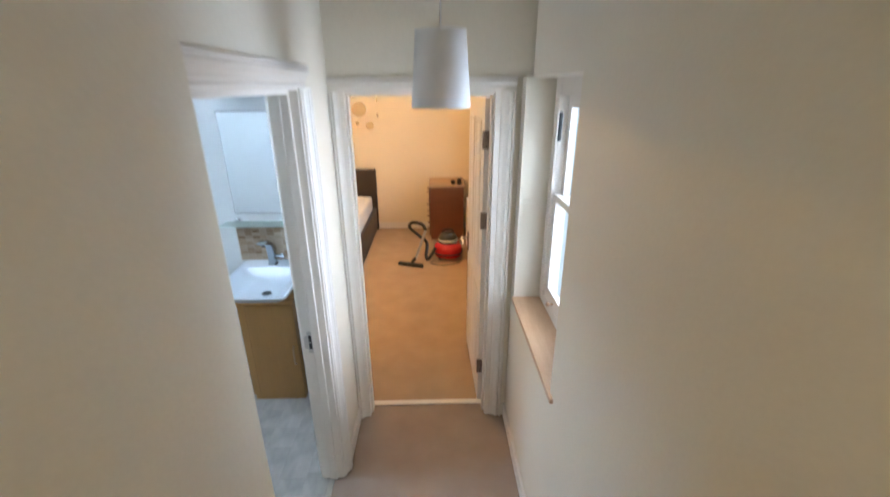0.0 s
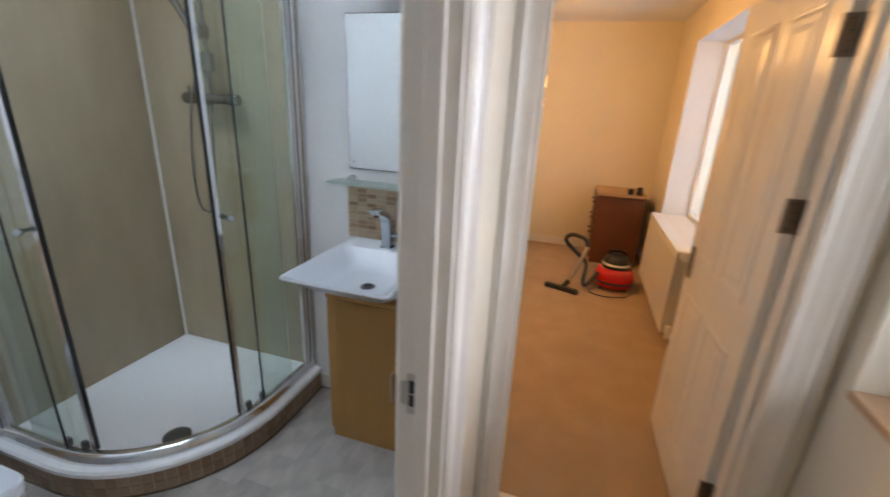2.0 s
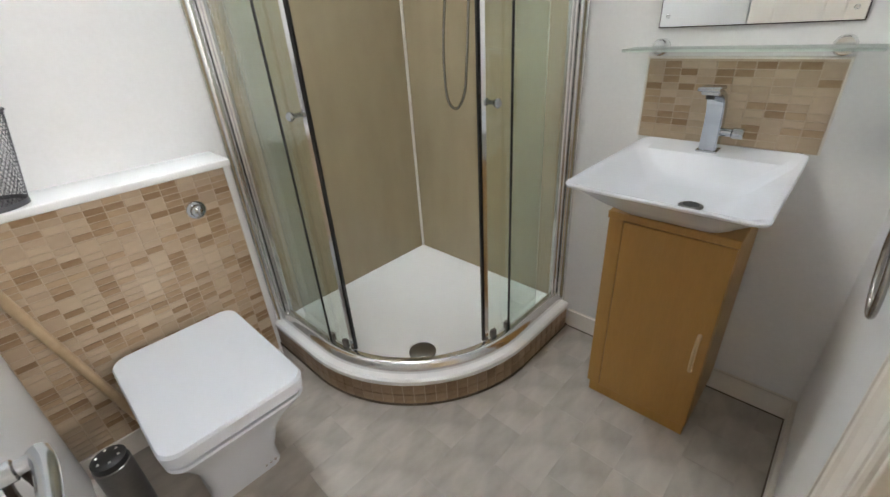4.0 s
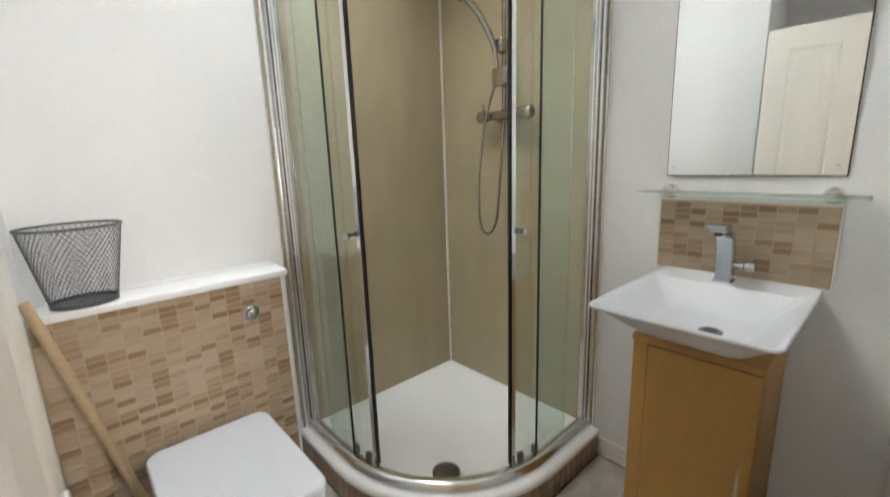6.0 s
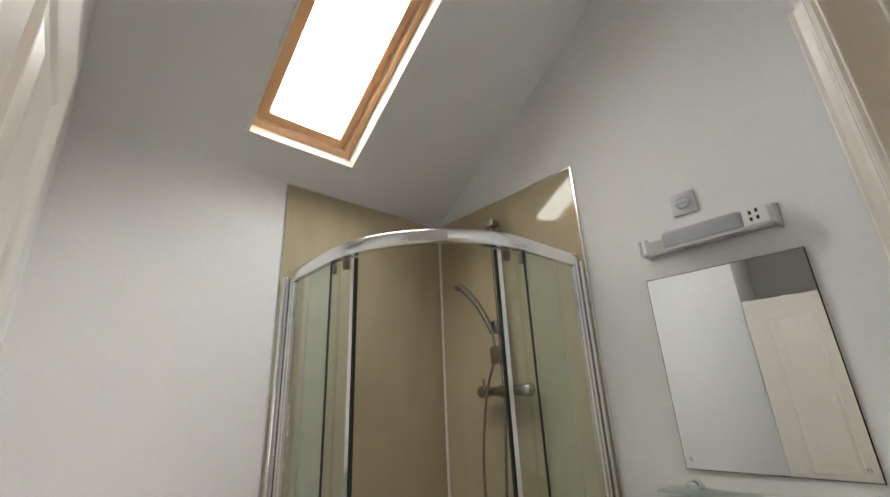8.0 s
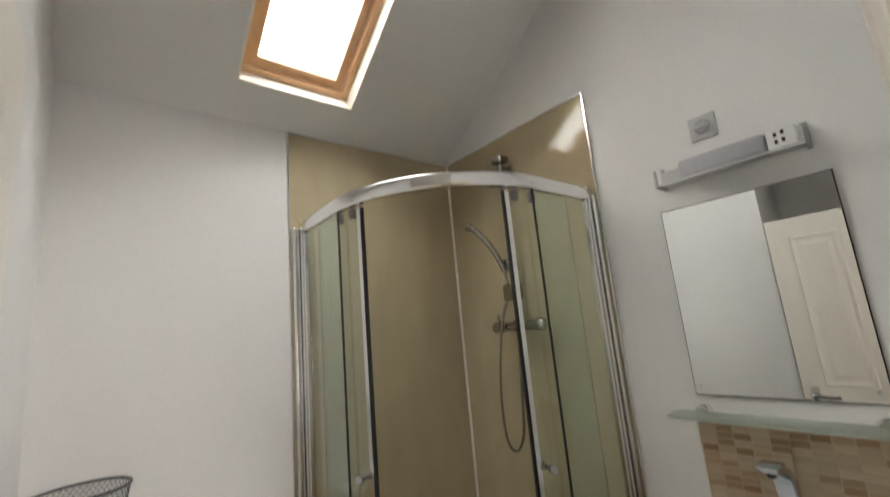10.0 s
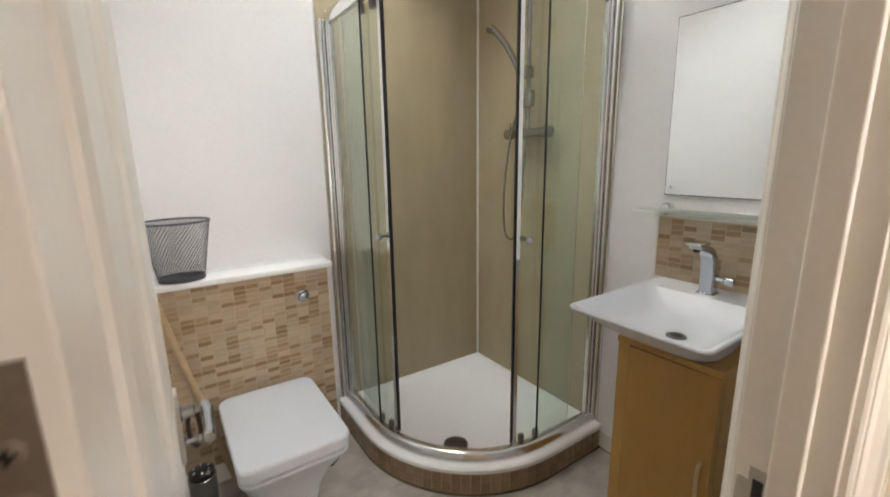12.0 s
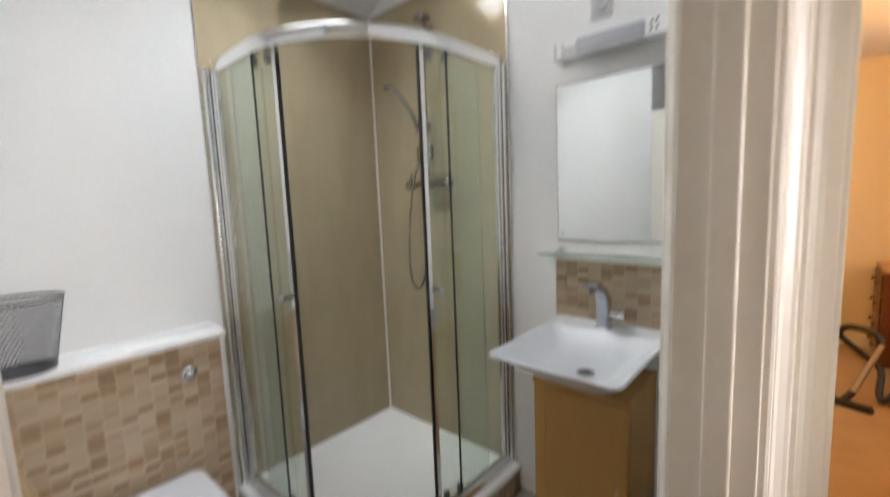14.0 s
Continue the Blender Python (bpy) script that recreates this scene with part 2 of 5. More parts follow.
def tube(points, r, seg=8, closed=False, radii=None):
    """A round tube along a list of points."""
    bm = bmesh.new()
    p = [Vector(q) for q in points]
    loops, n = [], len(p)
    side = None
    for i in range(n):
        d = (p[(i + 1) % n] - p[i - 1]) if closed else (p[min(i + 1, n - 1)] - p[max(i - 1, 0)])
        d.normalize()
        if side is None:
            side = d.orthogonal().normalized()
        side = (side - d * side.dot(d)).normalized()
        up = d.cross(side)
        rr = radii[i] if radii else r
        loops.append([bm.verts.new(p[i] + (side * math.cos(2 * math.pi * k / seg) + up * math.sin(2 * math.pi * k / seg)) * rr) for k in range(seg)])
    pairs = list(zip(loops, loops[1:])) + ([(loops[-1], loops[0])] if closed else [])
    for a, b in pairs:
        for k in range(seg):
            bm.faces.new((a[k], a[(k + 1) % seg], b[(k + 1) % seg], b[k]))
    if not closed:
        bm.faces.new(loops[0][::-1])
        bm.faces.new(loops[-1])
    bmesh.ops.recalc_face_normals(bm, faces=bm.faces)
    return bm

def spline(points, n=8):
    """Smooth points through the given ones."""
    p = [Vector(q) for q in points]
    p = [2 * p[0] - p[1]] + p + [2 * p[-1] - p[-2]]
    out = []
    for i in range(1, len(p) - 2):
        for k in range(n):
            t = k / n
            out.append(0.5 * (2 * p[i] + (p[i + 1] - p[i - 1]) * t + (2 * p[i - 1] - 5 * p[i] + 4 * p[i + 1] - p[i + 2]) * t * t + (3 * p[i] - p[i - 1] - 3 * p[i + 1] + p[i + 2]) * t ** 3))
    return out + [p[-2]]

def ribbon(line, z0, z1, thick):
    """An upright band of that thickness along a plan line."""
    bm = bmesh.new()
    p = [Vector((x, y)) for x, y in line]
    rows = []
    for i, q in enumerate(p):
        d = (p[min(i + 1, len(p) - 1)] - p[max(i - 1, 0)]).normalized()
        s = Vector((-d.y, d.x)) * thick / 2
        rows.append([bm.verts.new((*(q - s), z0)), bm.verts.new((*(q + s), z0)), bm.verts.new((*(q + s), z1)), bm.verts.new((*(q - s), z1))])
    for a, b in zip(rows, rows[1:]):
        for k in range(4):
            bm.faces.new((a[k], a[(k + 1) % 4], b[(k + 1) % 4], b[k]))
    bm.faces.new(rows[0][::-1])
    bm.faces.new(rows[-1])
    bmesh.ops.recalc_face_normals(bm, faces=bm.faces)
    return bm

def swept(line, shape):
    """A rail along a plan line; shape gives its section as (outward, height) pairs."""
    bm = bmesh.new()
    p = [Vector((x, y)) for x, y in line]
    rows = []
    for i, q in enumerate(p):
        d = (p[min(i + 1, len(p) - 1)] - p[max(i - 1, 0)]).normalized()
        side = Vector((d.y, -d.x))
        rows.append([bm.verts.new((*(q + side * o), z)) for o, z in shape])
    n = len(shape)
    for a, b in zip(rows, rows[1:]):
        for k in range(n):
            bm.faces.new((a[k], a[(k + 1) % n], b[(k + 1) % n], b[k]))
    bm.faces.new(rows[0][::-1])
    bm.faces.new(rows[-1])
    bmesh.ops.recalc_face_normals(bm, faces=bm.faces)
    return bm

def prism(outline, z0, z1):
    bm = bmesh.new()
    low = [bm.verts.new((x, y, z0)) for x, y in outline]
    high = [bm.verts.new((x, y, z1)) for x, y in outline]
    bm.faces.new(low[::-1])
    bm.faces.new(high)
    n = len(outline)
    for i in range(n):
        bm.faces.new((low[i], low[(i + 1) % n], high[(i + 1) % n], high[i]))
    bmesh.ops.recalc_face_normals(bm, faces=bm.faces)
    return bm

def mesh_of(name, bm, material, smooth=False):
    me = bpy.data.meshes.new(name)
    bm.to_mesh(me)
    bm.free()
    me.materials.append(material)
    if smooth:
        for f in me.polygons:
            f.use_smooth = True
        me.set_sharp_from_angle(angle=radians(38))
    return me

def whole(name, bm, material, label="", category="", kind="", group="", smooth=False):
    return tagged(new(name, mesh_of(name, bm, material, smooth)), label, category, group, kind)

def thing(name, at, label, category, group="", kind=""):
    ob = new(name)
    ob.empty_display_size = 0.1
    ob.location = at
    return tagged(ob, label, category, group, kind)

def under(ob, parent):
    ob.parent = parent
    if parent.type == "EMPTY":
        ob.matrix_parent_inverse = Matrix.Translation(parent.location).inverted()
    return ob

def part(name, bm, material, parent, label="", smooth=False):
    return under(tagged(new(name, mesh_of(name, bm, material, smooth)), label), parent)

def rounded(x0, x1, y0, y1, r, n=5):
    """Plan outline of a rectangle with round corners."""
    out = []
    for cx, cy, a in ((x1 - r, y1 - r, 0), (x0 + r, y1 - r, 90), (x0 + r, y0 + r, 180), (x1 - r, y0 + r, 270)):
        for k in range(n + 1):
            q = radians(a + 90 * k / n)
            out.append((cx + r * math.cos(q), cy + r * math.sin(q)))
    return out

def loft(outlines):
    """A closed skin through outlines of equal count, each with its height."""
    bm = bmesh.new()
    loops = [[bm.verts.new((x, y, z)) for x, y in o] for o, z in outlines]
    n = len(loops[0])
    for a, b in zip(loops, loops[1:]):
        for i in range(n):
            bm.faces.new((a[i], a[(i + 1) % n], b[(i + 1) % n], b[i]))
    bm.faces.new(loops[0][::-1])
    bm.faces.new(loops[-1])
    bmesh.ops.recalc_face_normals(bm, faces=bm.faces)
    return bm

# ---- the large structure ----
HX0, HX1, HY0, HY1 = -0.46, 0.50, -1.60, 2.44
DB0, DB1, DHEAD, DHB = 1.183, 1.97, 2.01, 2.03      # bathroom doorway along y
BD0, BD1 = -0.385, 0.365                  # bedroom doorway along x

whole("floor_hall", one(-0.53, 0.70, HY0 - 0.12, 2.556, -0.12, 0.0), M_CARPET, "brown-grey short pile carpet of the hall", "floor", "structure")
whole("floor_bedroom", boxes((-0.53, 0.62, 2.560, 3.06, -0.12, 0.0), (-3.1, 0.62, 3.06, 6.55, -0.12, 0.0)), M_BEDCARPET, "short pile carpet of the bedroom, lamp warmth put into its brown", "floor", "structure")
floor_bath = whole("floor_bathroom", one(-2.6, -0.534, 0.55, 3.0, -0.12, -0.003), M_JOINT, "grey wood-look vinyl plank floor", "floor", "structure")
whole("threshold_bedroom", one(BD0, BD1, 2.535, 2.575, 0.001, 0.012, 0.004), M_GLOSS, "white threshold strip between the carpets", "threshold", "structure")
whole("threshold_bathroom", one(-0.548, -0.520, DB0, DB1, 0.0, 0.010, 0.003), M_SATIN, "thin metal threshold strip", "threshold", "structure")

# wall between hall and bathroom, with its doorway: one cream skin, one white skin
whole("wall_hall_west", boxes((-0.53, -0.430, HY0, 1.130, 0, 2.42), (-0.53, HX0, 1.130, DB0 - 0.03, 0, 2.42), (-0.53, HX0, DB1 + 0.03, HY1, 0, 2.42), (-0.53, HX0, DB0 - 0.03, DB1 + 0.03, DHB + 0.03, 2.42)), M_CREAM, "cream painted hall wall with a doorway", "wall", "structure")
whole("wall_bathroom_east", boxes((EX, -0.53, 0.55, DB0 - 0.03, 0, 3.9), (EX, -0.53, DB1 + 0.03, 3.06, 0, 3.9), (EX, -0.53, DB0 - 0.03, DB1 + 0.03, DHB + 0.03, 3.9)), M_WHITE, "white painted bathroom wall with a doorway", "wall", "structure")
whole("wall_hall_east", boxes((HX1, 0.72, HY0, 1.55, 0, 2.42), (HX1, 0.72, 2.356, HY1, 0, 2.08), (0.57, 0.72, 2.21, HY1, 2.08, 2.42), (HX1, 0.72, 1.55, 2.356, 0, 0.90), (HX1, 0.72, 1.55, 2.21, 2.08, 2.42)), M_CREAM, "cream painted outside wall with a deep window reveal", "wall", "structure")
whole("wall_hall_north", boxes((-0.53, BD0 - 0.03, HY1, 2.50, 0, 2.42), (BD1 + 0.03, 0.72, HY1, 2.50, 0, 2.42), (BD0 - 0.03, BD1 + 0.03, HY1, 2.50, DHEAD + 0.03, 2.42)), M_CREAM, "cream painted end wall with the bedroom doorway", "wall", "structure")
whole("wall_bedroom_south", boxes((-0.53, BD0 - 0.03, 2.50, 2.56, 0, 2.5), (BD1 + 0.03, 0.72, 2.50, 2.56, 0, 2.5), (BD0 - 0.03, BD1 + 0.03, 2.50, 2.56, DHEAD + 0.03, 2.5), (-3.1, EX - 0.002, 3.0, 3.06, 0, 2.5)), M_BEDWALL, "magnolia bedroom wall", "wall", "structure")
whole("wall_hall_south", one(-0.6, 0.72, HY0 - 0.12, HY0, 0, 2.42), M_CREAM, "plain cream wall closing the hall", "wall", "structure")
whole("ceiling_hall", one(-0.53, 0.72, HY0 - 0.12, 2.50, 2.42, 2.50), M_CEIL, "white hall ceiling", "ceiling", "structure")

whole("wall_bathroom_west", one(WX - 0.12, WX, 0.55, 3.06, 0, EAVES), M_WHITE, "white painted bathroom wall under the eaves", "wall", "structure")
whole("wall_bathroom_north", one(WX, EX, NY, 2.998, 0, 3.9), M_WHITE, "white painted wall behind the basin", "wall", "structure")
whole("wall_bathroom_south", boxes((WX, -1.352, 0.55, 1.165, 0, 3.9), (-1.352, EX, 0.55, 0.67, 0, 3.9), (-1.352, EX, 0.67, 1.165, 2.38, 3.9)), M_WHITE, "white painted wall with a shallow recess behind the door", "wall", "structure")

U0, U1, V0, V1 = 0.178, 1.16, 1.712, 2.236
bm = bmesh.new()
slope_box(bm, -0.05, U0, 0.55, 3.06, 0, 0.12)
slope_box(bm, U1, 2.42, 0.55, 3.06, 0, 0.12)
slope_box(bm, U0, U1, 0.55, V0, 0, 0.12)
slope_box(bm, U0, U1, V1, 3.06, 0, 0.12)
whole("ceiling_bathroom", bm, M_CEIL, "white sloping ceiling with a roof window opening", "ceiling", "structure")

# roof window: white lining, pine frame and sash, pane
roof_window = thing("window_roof", slope(U0, V0, 0.1), "pine-framed roof window with a white painted lining", "window", kind="structure")
bm = bmesh.new()
t = 0.012
slope_box(bm, U0, U0 + t, V0, V1, -0.006, 0.16)
slope_box(bm, U1 - t, U1, V0, V1, -0.006, 0.16)
slope_box(bm, U0 + t, U1 - t, V0, V0 + t, -0.006, 0.16)
slope_box(bm, U0 + t, U1 - t, V1 - t, V1, -0.006, 0.16)
part("lining", bm, M_GLOSS, roof_window, "white painted lining")
def slope_ring(inset, width, w0, w1):
    b = bmesh.new()
    u0, u1, v0, v1 = U0 + inset, U1 - inset, V0 + inset, V1 - inset
    slope_box(b, u0, u0 + width, v0, v1, w0, w1)
    slope_box(b, u1 - width, u1, v0, v1, w0, w1)
    slope_box(b, u0 + width, u1 - width, v0, v0 + width, w0, w1)
    slope_box(b, u0 + width, u1 - width, v1 - width, v1, w0, w1)
    return b
part("window_frame", slope_ring(0.013, 0.028, 0.075, 0.16), M_PINE, roof_window, "varnished pine frame")
part("sash", slope_ring(0.046, 0.040, 0.10, 0.165), M_PINE, roof_window, "varnished pine sash")
pane = part("pane", slope_box(bmesh.new(), U0 + 0.088, U1 - 0.088, V0 + 0.088, V1 - 0.088, 0.135, 0.141), M_PANE, roof_window)
pane.visible_shadow = False

# bedroom shell
whole("wall_bedroom_north", one(-3.1, 0.9, 6.43, 6.55, 0, 2.5), M_BEDWALL, "magnolia bedroom wall lit by a warm lamp", "wall", "structure")
whole("wall_bedroom_west", one(-3.22, -3.1, 3.0, 6.55, 0, 2.5), M_BEDWALL, "magnolia bedroom wall", "wall", "structure")
BX = 0.58
whole("wall_bedroom_east", boxes((BX, 0.72, 2.56, 4.05, 0, 2.5), (BX, 0.9, 4.05, 4.30, 0, 2.5), (BX, 0.9, 5.62, 6.43, 0, 2.5), (BX, 0.9, 4.30, 5.62, 0, 0.68), (BX, 0.9, 4.30, 5.62, 2.2, 2.5)), M_BEDWALL, "magnolia bedroom wall with a window above the radiator", "wall", "structure")
whole("ceiling_bedroom", boxes((-0.53, 0.9, 2.502, 3.06, 2.5, 2.6), (-3.1, 0.9, 3.06, 6.55, 2.5, 2.6)), M_CEIL, "white bedroom ceiling", "ceiling", "structure")

# skirtings
def skirting(name, x0, x1, y0, y1, label):
    b = boxes((x0, x1, y0, y1, 0, 0.095))
    bmesh.ops.bevel(b, geom=[e for e in b.edges if all(v.co.z > 0.09 for v in e.verts)], offset=0.006, segments=2, affect="EDGES")
    return whole(name, b, M_GLOSS, label, "skirting", "structure")
skirting("baseboard_hall_west_1", HX0, HX0 + 0.014, DB1 + 0.085, HY1, "white skirting board along the hall")
skirting("baseboard_hall_west_2", -0.430, -0.416, HY0, 1.130, "white skirting board along the hall")
skirting("baseboard_hall_east", HX1 - 0.014, HX1, HY0, HY1, "white skirting board under the window")
skirting("baseboard_hall_north", BD1 + 0.108, HX1 - 0.014, HY1 - 0.014, HY1, "short white skirting board beside the door")
skirting("baseboard_bathroom_north", WX + 0.99, EX, NY - 0.014, NY, "white skirting board behind the basin unit")
skirting("baseboard_bathroom_east", EX - 0.014, EX, DB1 + 0.085, NY - 0.014, "white skirting board")
skirting("baseboard_bedroom_north", -3.1, BX, 6.416, 6.43, "white skirting board of the bedroom")
skirting("baseboard_bedroom_east", BX - 0.014, BX, 3.40, 6.416, "white skirting board of the bedroom")

def floor_seal(name, x0, x1, y0, y1, label):
    return whole(name, boxes((x0, x1, y0, y1, 0.0005, 0.004)), M_DIRT, label, "sealant", "structure")
floor_seal("trim_bathroom_north", WX + 0.995, EX - 0.014, NY - 0.018, NY - 0.0142, "grubby dark line where skirting meets the floor")
floor_seal("trim_bathroom_east", EX - 0.018, EX - 0.0142, DB1 + 0.085, NY - 0.018, "grubby dark line where skirting meets the floor")
# door frames: lining, stops and moulded architraves
def profile_bar(bm, a, b, across, out, width):
    """A moulded architrave bar from a to b; across points away from the opening, out from the wall."""
    a, b, across, out = Vector(a), Vector(b), Vector(across), Vector(out)
    shape = ((0, -0.012), (0, -0.002), (0.003, 0.002), (0.008, 0.003), (0.012, 0.0015), (0.0135, -0.003), (0.016, -0.003), (0.018, 0.004), (0.030, 0.008), (0.040, 0.017), (0.043, 0.022), (0.050, 0.024), (0.0535, 0.022), (0.0545, 0.015), (0.0575, 0.015), (0.060, 0.025), (0.066, 0.025), (0.070, 0.020), (0.070, -0.012))
    k = width / 0.070
    rows = []
    for p, s in ((a, 0), (b, 0)):
        rows.append([bm.verts.new(p + across * (x * k) + out * h) for x, h in shape])
    for i in range(len(shape) - 1):
        bm.faces.new((rows[0][i], rows[0][i + 1], rows[1][i + 1], rows[1][i]))
    for r in rows:
        bm.faces.new(r)
    bmesh.ops.recalc_face_normals(bm, faces=bm.faces)

frame_b = thing("door_frame_bathroom", (-0.53, DB1, 0), "cream gloss moulded door frame of the bathroom", "door frame", kind="structure")
LX0, LX1 = EX + 0.010, HX0 - 0.010
part("jamb", boxes((LX0, LX1, DB1, DB1 + 0.03, 0, DHB + 0.03), bevel=0.002), M_GLOSS, frame_b)
part("jamb", boxes((LX0 + 0.013, LX1, DB0 - 0.03, DB0, 0, DHB + 0.03), bevel=0.002), M_GLOSS, frame_b)
part("head", boxes((LX0, LX1, DB0, DB1, DHB, DHB + 0.03), bevel=0.002), M_GLOSS, frame_b)
part("stop", one(-0.542, -0.503, DB1 - 0.013, DB1, 0, DHB - 0.013, 0.004, 3), M_GLOSS, frame_b)
part("stop", one(-0.542, -0.503, DB0, DB0 + 0.013, 0, DHB - 0.013, 0.004, 3), M_GLOSS, frame_b)
part("stop", one(-0.542, -0.503, DB0, DB1, DHB - 0.013, DHB, 0.004, 3), M_GLOSS, frame_b)
for sx, out in ((HX0, 1), (EX + 0.003, -1)):
    for y, ac in ((DB1 + 0.010, 1), (DB0 - 0.010, -1)):
        b = bmesh.new()
        profile_bar(b, (sx, y, 0), (sx, y, DHB + 0.010), (0, ac, 0), (out, 0, 0), 0.07 if ac > 0 else 0.042)
        part("architrave", b, M_GLOSS, frame_b)
    b = bmesh.new()
    profile_bar(b, (sx, max(DB0 - 0.08, 1.131), DHB + 0.010), (sx, DB1 + 0.08, DHB + 0.010), (0, 0, 1), (out, 0, 0), 0.085)
    part("architrave", b, M_GLOSS, frame_b)
strike = part("strike_plate", boxes((-0.566, -0.5425, DB1 - 0.003, DB1 + 0.001, 0.832, 0.948), (-0.579, -0.566, DB1 - 0.003, DB1 + 0.001, 0.856, 0.924), (-0.582, -0.579, DB1 - 0.0025, DB1 + 0.001, 0.860, 0.920)), M_SATIN, frame_b, "satin steel strike plate")
part("latch_hole", one(-0.560, -0.546, DB1 - 0.0045, DB1 - 0.0025, 0.893, 0.929), M_BLACK, strike)
part("latch_hole", one(-0.560, -0.546, DB1 - 0.0045, DB1 - 0.0025, 0.855, 0.888), M_BLACK, strike)

frame_r = thing("door_frame_bedroom", (0, 2.5, 0), "white gloss moulded door frame of the bedroom", "door frame", kind="structure")
JY0, JY1 = HY1 - 0.004, 2.566
part("jamb", boxes((BD0 - 0.03, BD0, JY0, JY1, 0, DHEAD + 0.03), bevel=0.002), M_GLOSS, frame_r)
part("jamb", boxes((BD1, BD1 + 0.03, JY0, JY1, 0, DHEAD + 0.03), bevel=0.002), M_GLOSS, frame_r)
part("head", boxes((BD0, BD1, JY0, JY1, DHEAD, DHEAD + 0.03), bevel=0.002), M_GLOSS, frame_r)
part("stop", one(BD0, BD0 + 0.013, 2.475, 2.522, 0, DHEAD - 0.013, 0.003), M_GLOSS, frame_r)
part("stop", one(BD1 - 0.013, BD1, 2.475, 2.522, 0, DHEAD - 0.013, 0.003), M_GLOSS, frame_r)
part("stop", one(BD0, BD1, 2.475, 2.522, DHEAD - 0.013, DHEAD, 0.003), M_GLOSS, frame_r)
for x, ac in ((BD0 - 0.008, -1), (BD1 + 0.008, 1)):
    b = bmesh.new()
    profile_bar(b, (x, HY1, 0), (x, HY1, DHEAD + 0.008), (ac, 0, 0), (0, -1, 0), 0.066 if ac < 0 else 0.098)
    part("architrave", b, M_GLOSS, frame_r)
b = bmesh.new()
profile_bar(b, (BD0 - 0.074, HY1, DHEAD + 0.008), (BD1 + 0.106, HY1, DHEAD + 0.008), (0, 0, 1), (0, -1, 0), 0.066)
part("architrave", b, M_GLOSS, frame_r)

